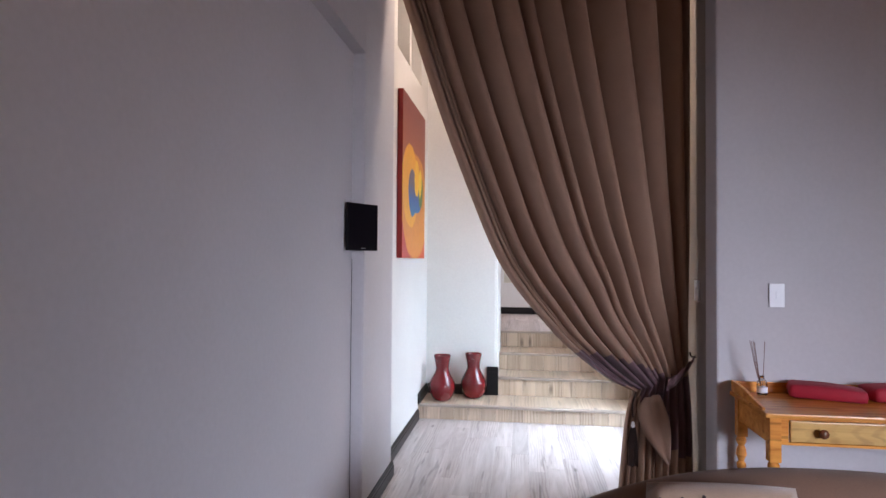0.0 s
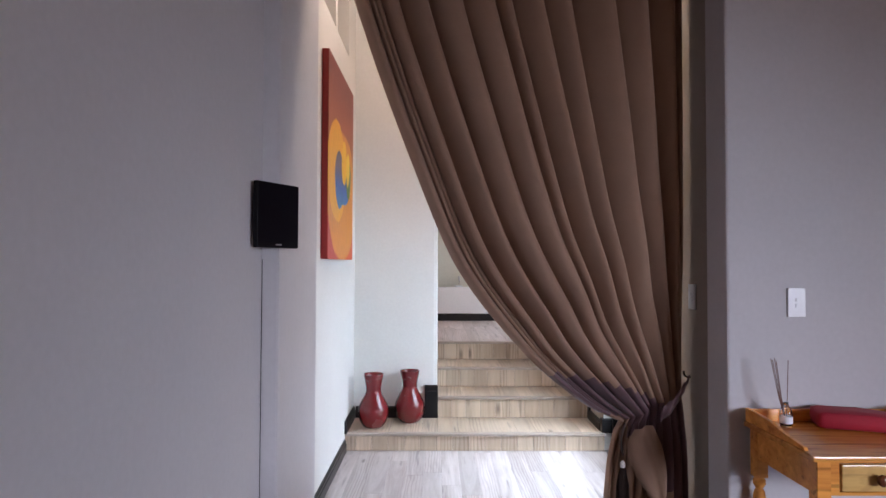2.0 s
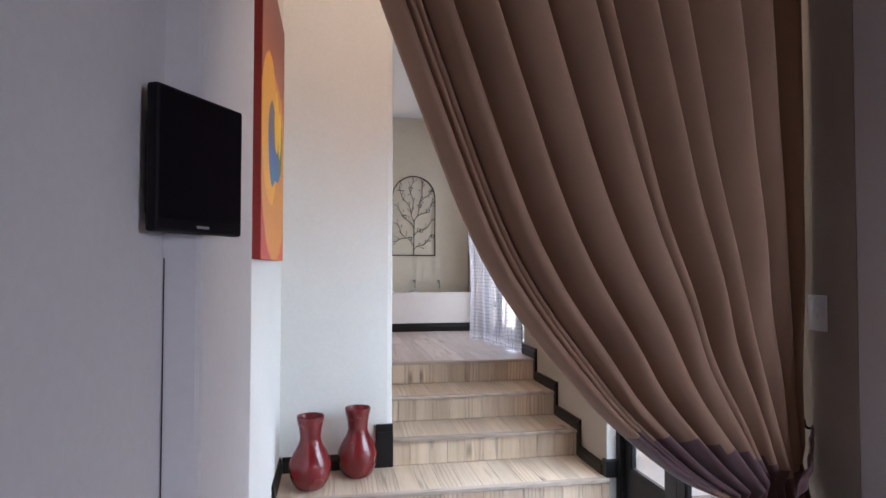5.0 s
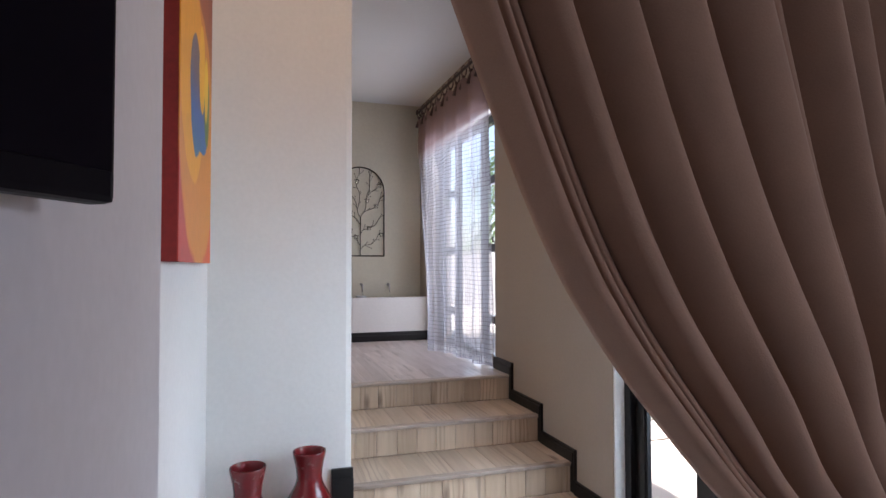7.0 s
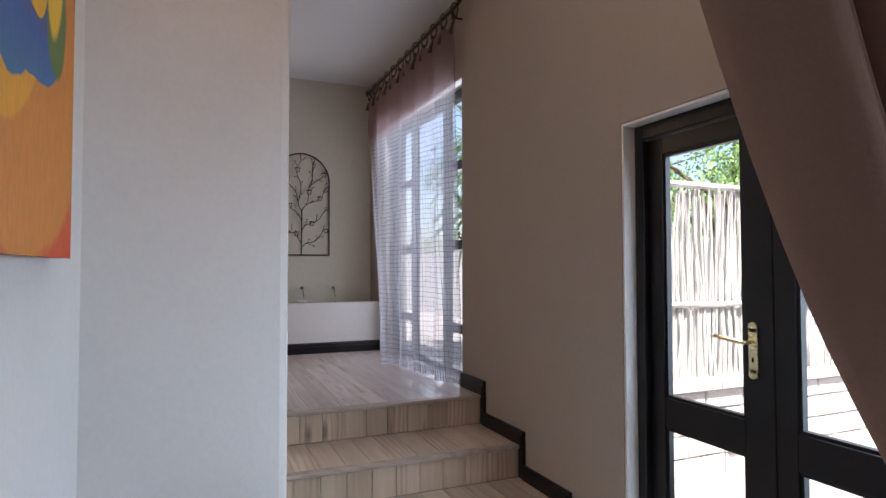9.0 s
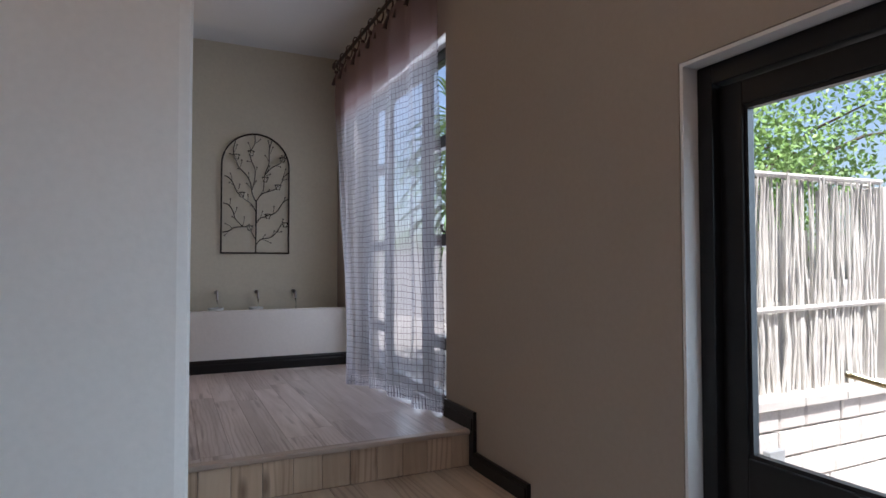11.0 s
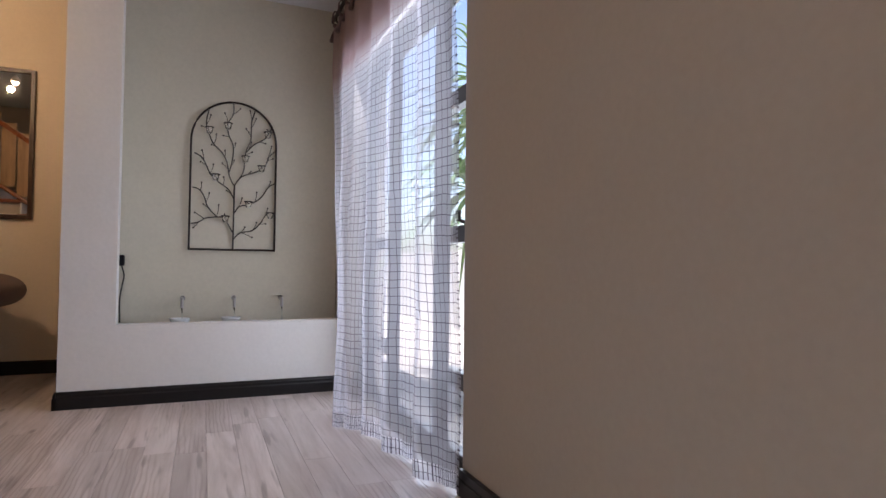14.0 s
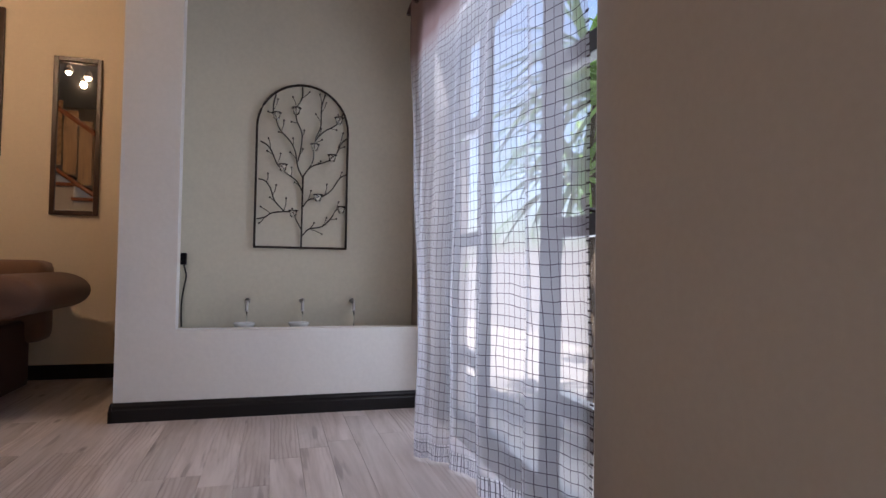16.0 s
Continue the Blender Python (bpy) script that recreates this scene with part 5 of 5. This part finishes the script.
def tree(at, h, r, seed, label, name="tree", mat=None, leaves=5200):
    ob = thing(name, at, label, "tree")
    rnd = random.Random(seed)
    tr = bmesh.new()
    top = Vector((0.1, 0, h * 0.62))
    add_tube(tr, spline([(0, 0, 0), (0.05, 0.03, h * 0.3), top], 4), 0.09, 8, 0.05)
    clumps = []
    for k in range(22):
        d = Vector((rnd.uniform(-1, 1), rnd.uniform(-1, 1), rnd.uniform(-0.7, 0.9)))
        c = top + Vector((d.x * r, d.y * r, d.z * r * 0.75 + 0.1))
        clumps.append((c, rnd.uniform(0.25, 0.5)))
        add_tube(tr, spline([top * rnd.uniform(0.6, 1), top.lerp(c, 0.5) + Vector((0, 0, 0.1)), c], 3), 0.03, 5, 0.008)
    part("trunk", tr, BARK, ob, "branching bark trunk", True)
    bm = bmesh.new()
    for k in range(leaves):
        c, s = clumps[k % len(clumps)]
        p = c + Vector([rnd.gauss(0, s * 0.55) for _ in range(3)])
        a, b = Vector([rnd.uniform(-1, 1) for _ in range(3)]).normalized(), Vector([rnd.uniform(-1, 1) for _ in range(3)]).normalized()
        w, l = a * 0.015, a.cross(b).normalized() * 0.030
        bm.faces.new((bm.verts.new(p - l), bm.verts.new(p + w), bm.verts.new(p + l), bm.verts.new(p - w)))
    part("crown", bm, mat or LEAF, ob, "small green leaves", False, "stuff")


tree((5.0, 8.2, -0.2), 4.0, 1.3, 2, "leafy green tree behind the stick fence", mat=LEAF_PALE, leaves=16000)
tree((5.6, 11.5, -0.2), 4.4, 1.5, 12, "leafy green tree behind the garden wall", mat=LEAF_PALE, leaves=6000)
tree((6.5, 16.0, -0.2), 5.0, 1.9, 13, "leafy green tree behind the garden wall", leaves=6000)
tree((3.3, 8.8, 0.6), 3.4, 0.8, 6, "leafy green tree behind the stick fence", mat=LEAF_PALE, leaves=12000)
meter = thing("meter_box", (3.02, 6.38, 0.27), "small grey utility box on the stone wall", "utility box")
part("cabinet", box(-0.07, 0.07, -0.05, 0.0, -0.09, 0.09, 0.006), surface("grey_box", (0.35, 0.38, 0.40), 0.5), meter, "grey plastic box")

# pieces of walls, steps and floors
def piece(name, bm, mat):
    me = bpy.data.meshes.new(name)
    bm.normal_update()
    bm.to_mesh(me)
    bm.free()
    me.materials.append(mat)
    return me


def chamfered(w, d, h, c=0.0015):
    """A board or block centred on its base with a chamfered top edge."""
    bm = bmesh.new()
    lo = [bm.verts.new((x, y, 0)) for x, y in ((-w / 2, -d / 2), (w / 2, -d / 2), (w / 2, d / 2), (-w / 2, d / 2))]
    mi = [bm.verts.new((v.co.x, v.co.y, h - c)) for v in lo]
    hi = [bm.verts.new((v.co.x - math.copysign(c, v.co.x), v.co.y - math.copysign(c, v.co.y), h)) for v in lo]
    for a, b in ((lo, mi), (mi, hi)):
        for k in range(4):
            bm.faces.new((a[k], a[(k + 1) % 4], b[(k + 1) % 4], b[k]))
    bm.faces.new(hi)
    return bm


def put(me, parent, m):
    ob = new(me.name.split(".")[0], me)
    ob.parent = parent
    ob.matrix_basis = m
    return ob


def boards(parent, x0, x1, y0, y1, z, mat, seed, w=0.128, L=1.21):
    """Floor boards running along y, in staggered rows."""
    rnd = random.Random(seed)
    cache = {}
    x = x0
    while x < x1 - 0.01:
        ww = min(w, x1 - x)
        y = y0 - rnd.uniform(0, L)
        while y < y1:
            a, b = max(y, y0), min(y + L, y1)
            if b - a > 0.02:
                key = (round(ww, 3), round(b - a, 3))
                if key not in cache:
                    cache[key] = piece("plank", chamfered(ww - 0.0008, b - a - 0.0008, 0.012, 0.0008), mat)
                put(cache[key], parent, pose(x + ww / 2, (a + b) / 2, z - 0.012))
            y += L
        x += w


floor_ob = bpy.data.objects["floor_base"]
boards(floor_ob, XR, XE, 0.4, 5.17, 0, FLOORWOOD, 1)
structure("floor_rest", box(XR, 4.2, -3.2, 0.4, -0.012, 0), FLOORWOOD, "limed wood floor of the lower room", "floor")
structure("floor_side", box(XE, 4.2, 0.4, 3.15, -0.012, 0), FLOORWOOD, "limed wood floor of the lower room", "floor")
land = bpy.data.objects["landing_base"]
boards(land, XP - 0.05, XE, STEPS[3][0] + 0.03, YN, ZL, FLOORWOOD, 2)
boards(land, -2.4, XP - 0.05, YB, YM, ZL, FLOORWOOD, 3)
structure("lounge_boards", box(-4.2, -2.4, STEPS[3][0], YM, ZL - 0.012, ZL), FLOORWOOD, "limed wood boards in the far lounge", "floor")
rs = random.Random(11)
for i, (y, z) in enumerate(STEPS):
    x0 = XW if i == 0 else XP
    low = 0 if i == 0 else STEPS[i - 1][1]
    structure("nosing", add_box(bmesh.new(), x0, XE - (0.0 if i == 0 else 0.018), y - 0.018, y + 0.032, z - 0.022, z + 0.003, 0.006), NOSEWOOD, "rounded wooden nosing on the step edge", "nosing")
    h = z - 0.023 - low
    x = x0
    off = rs.uniform(0.05, 0.128)
    while x < XE - 0.005:
        w = min(off if x == x0 else 0.128, XE - x)
        put(piece("riser_board", chamfered(w - 0.002, h - 0.001, 0.010), RISERWOOD), stairs, pose(x + w / 2, y + 0.010, low + h / 2 + 0.001, 90, 0, 0))
        x += w
    if i < 3:
        back = STEPS[i + 1][0] + 0.002
        x = x0
        off = rs.uniform(0.05, 0.128)
        while x < XE - 0.005:
            w = min(off if x == x0 else 0.128, XE - x)
            d = back - y - 0.033
            if x < XP and i == 0:
                d = min(d, YP - y - 0.033)
            put(piece("tread_board", chamfered(w - 0.0015, d, 0.012), TREADWOOD), stairs, pose(x + w / 2, y + 0.033 + d / 2, z - 0.012))
            x += w
stone = bpy.data.objects["stone_wall_core"]
rw = random.Random(21)
zz = -0.05
for rowi in range(4):
    h = (0.17, 0.16, 0.17, 0.15)[rowi]
    x = 1.5 - rw.uniform(0, 0.3)
    while x < 5.2:
        w = rw.uniform(0.18, 0.40)
        put(piece("stone_block", chamfered(w - 0.012, h - 0.012, 0.035 + rw.uniform(0, 0.012), 0.012), STONE), stone, pose(x + w / 2, 6.43, zz + h / 2, 90, 0, 0))
        x += w
    zz += h
x = 1.4
while x < 5.2:
    w = rw.uniform(0.42, 0.5)
    put(piece("coping_stone", chamfered(w - 0.008, 0.30, 0.06, 0.008), COPING), stone, pose(x + w / 2, 6.50, 0.60))
    x += w
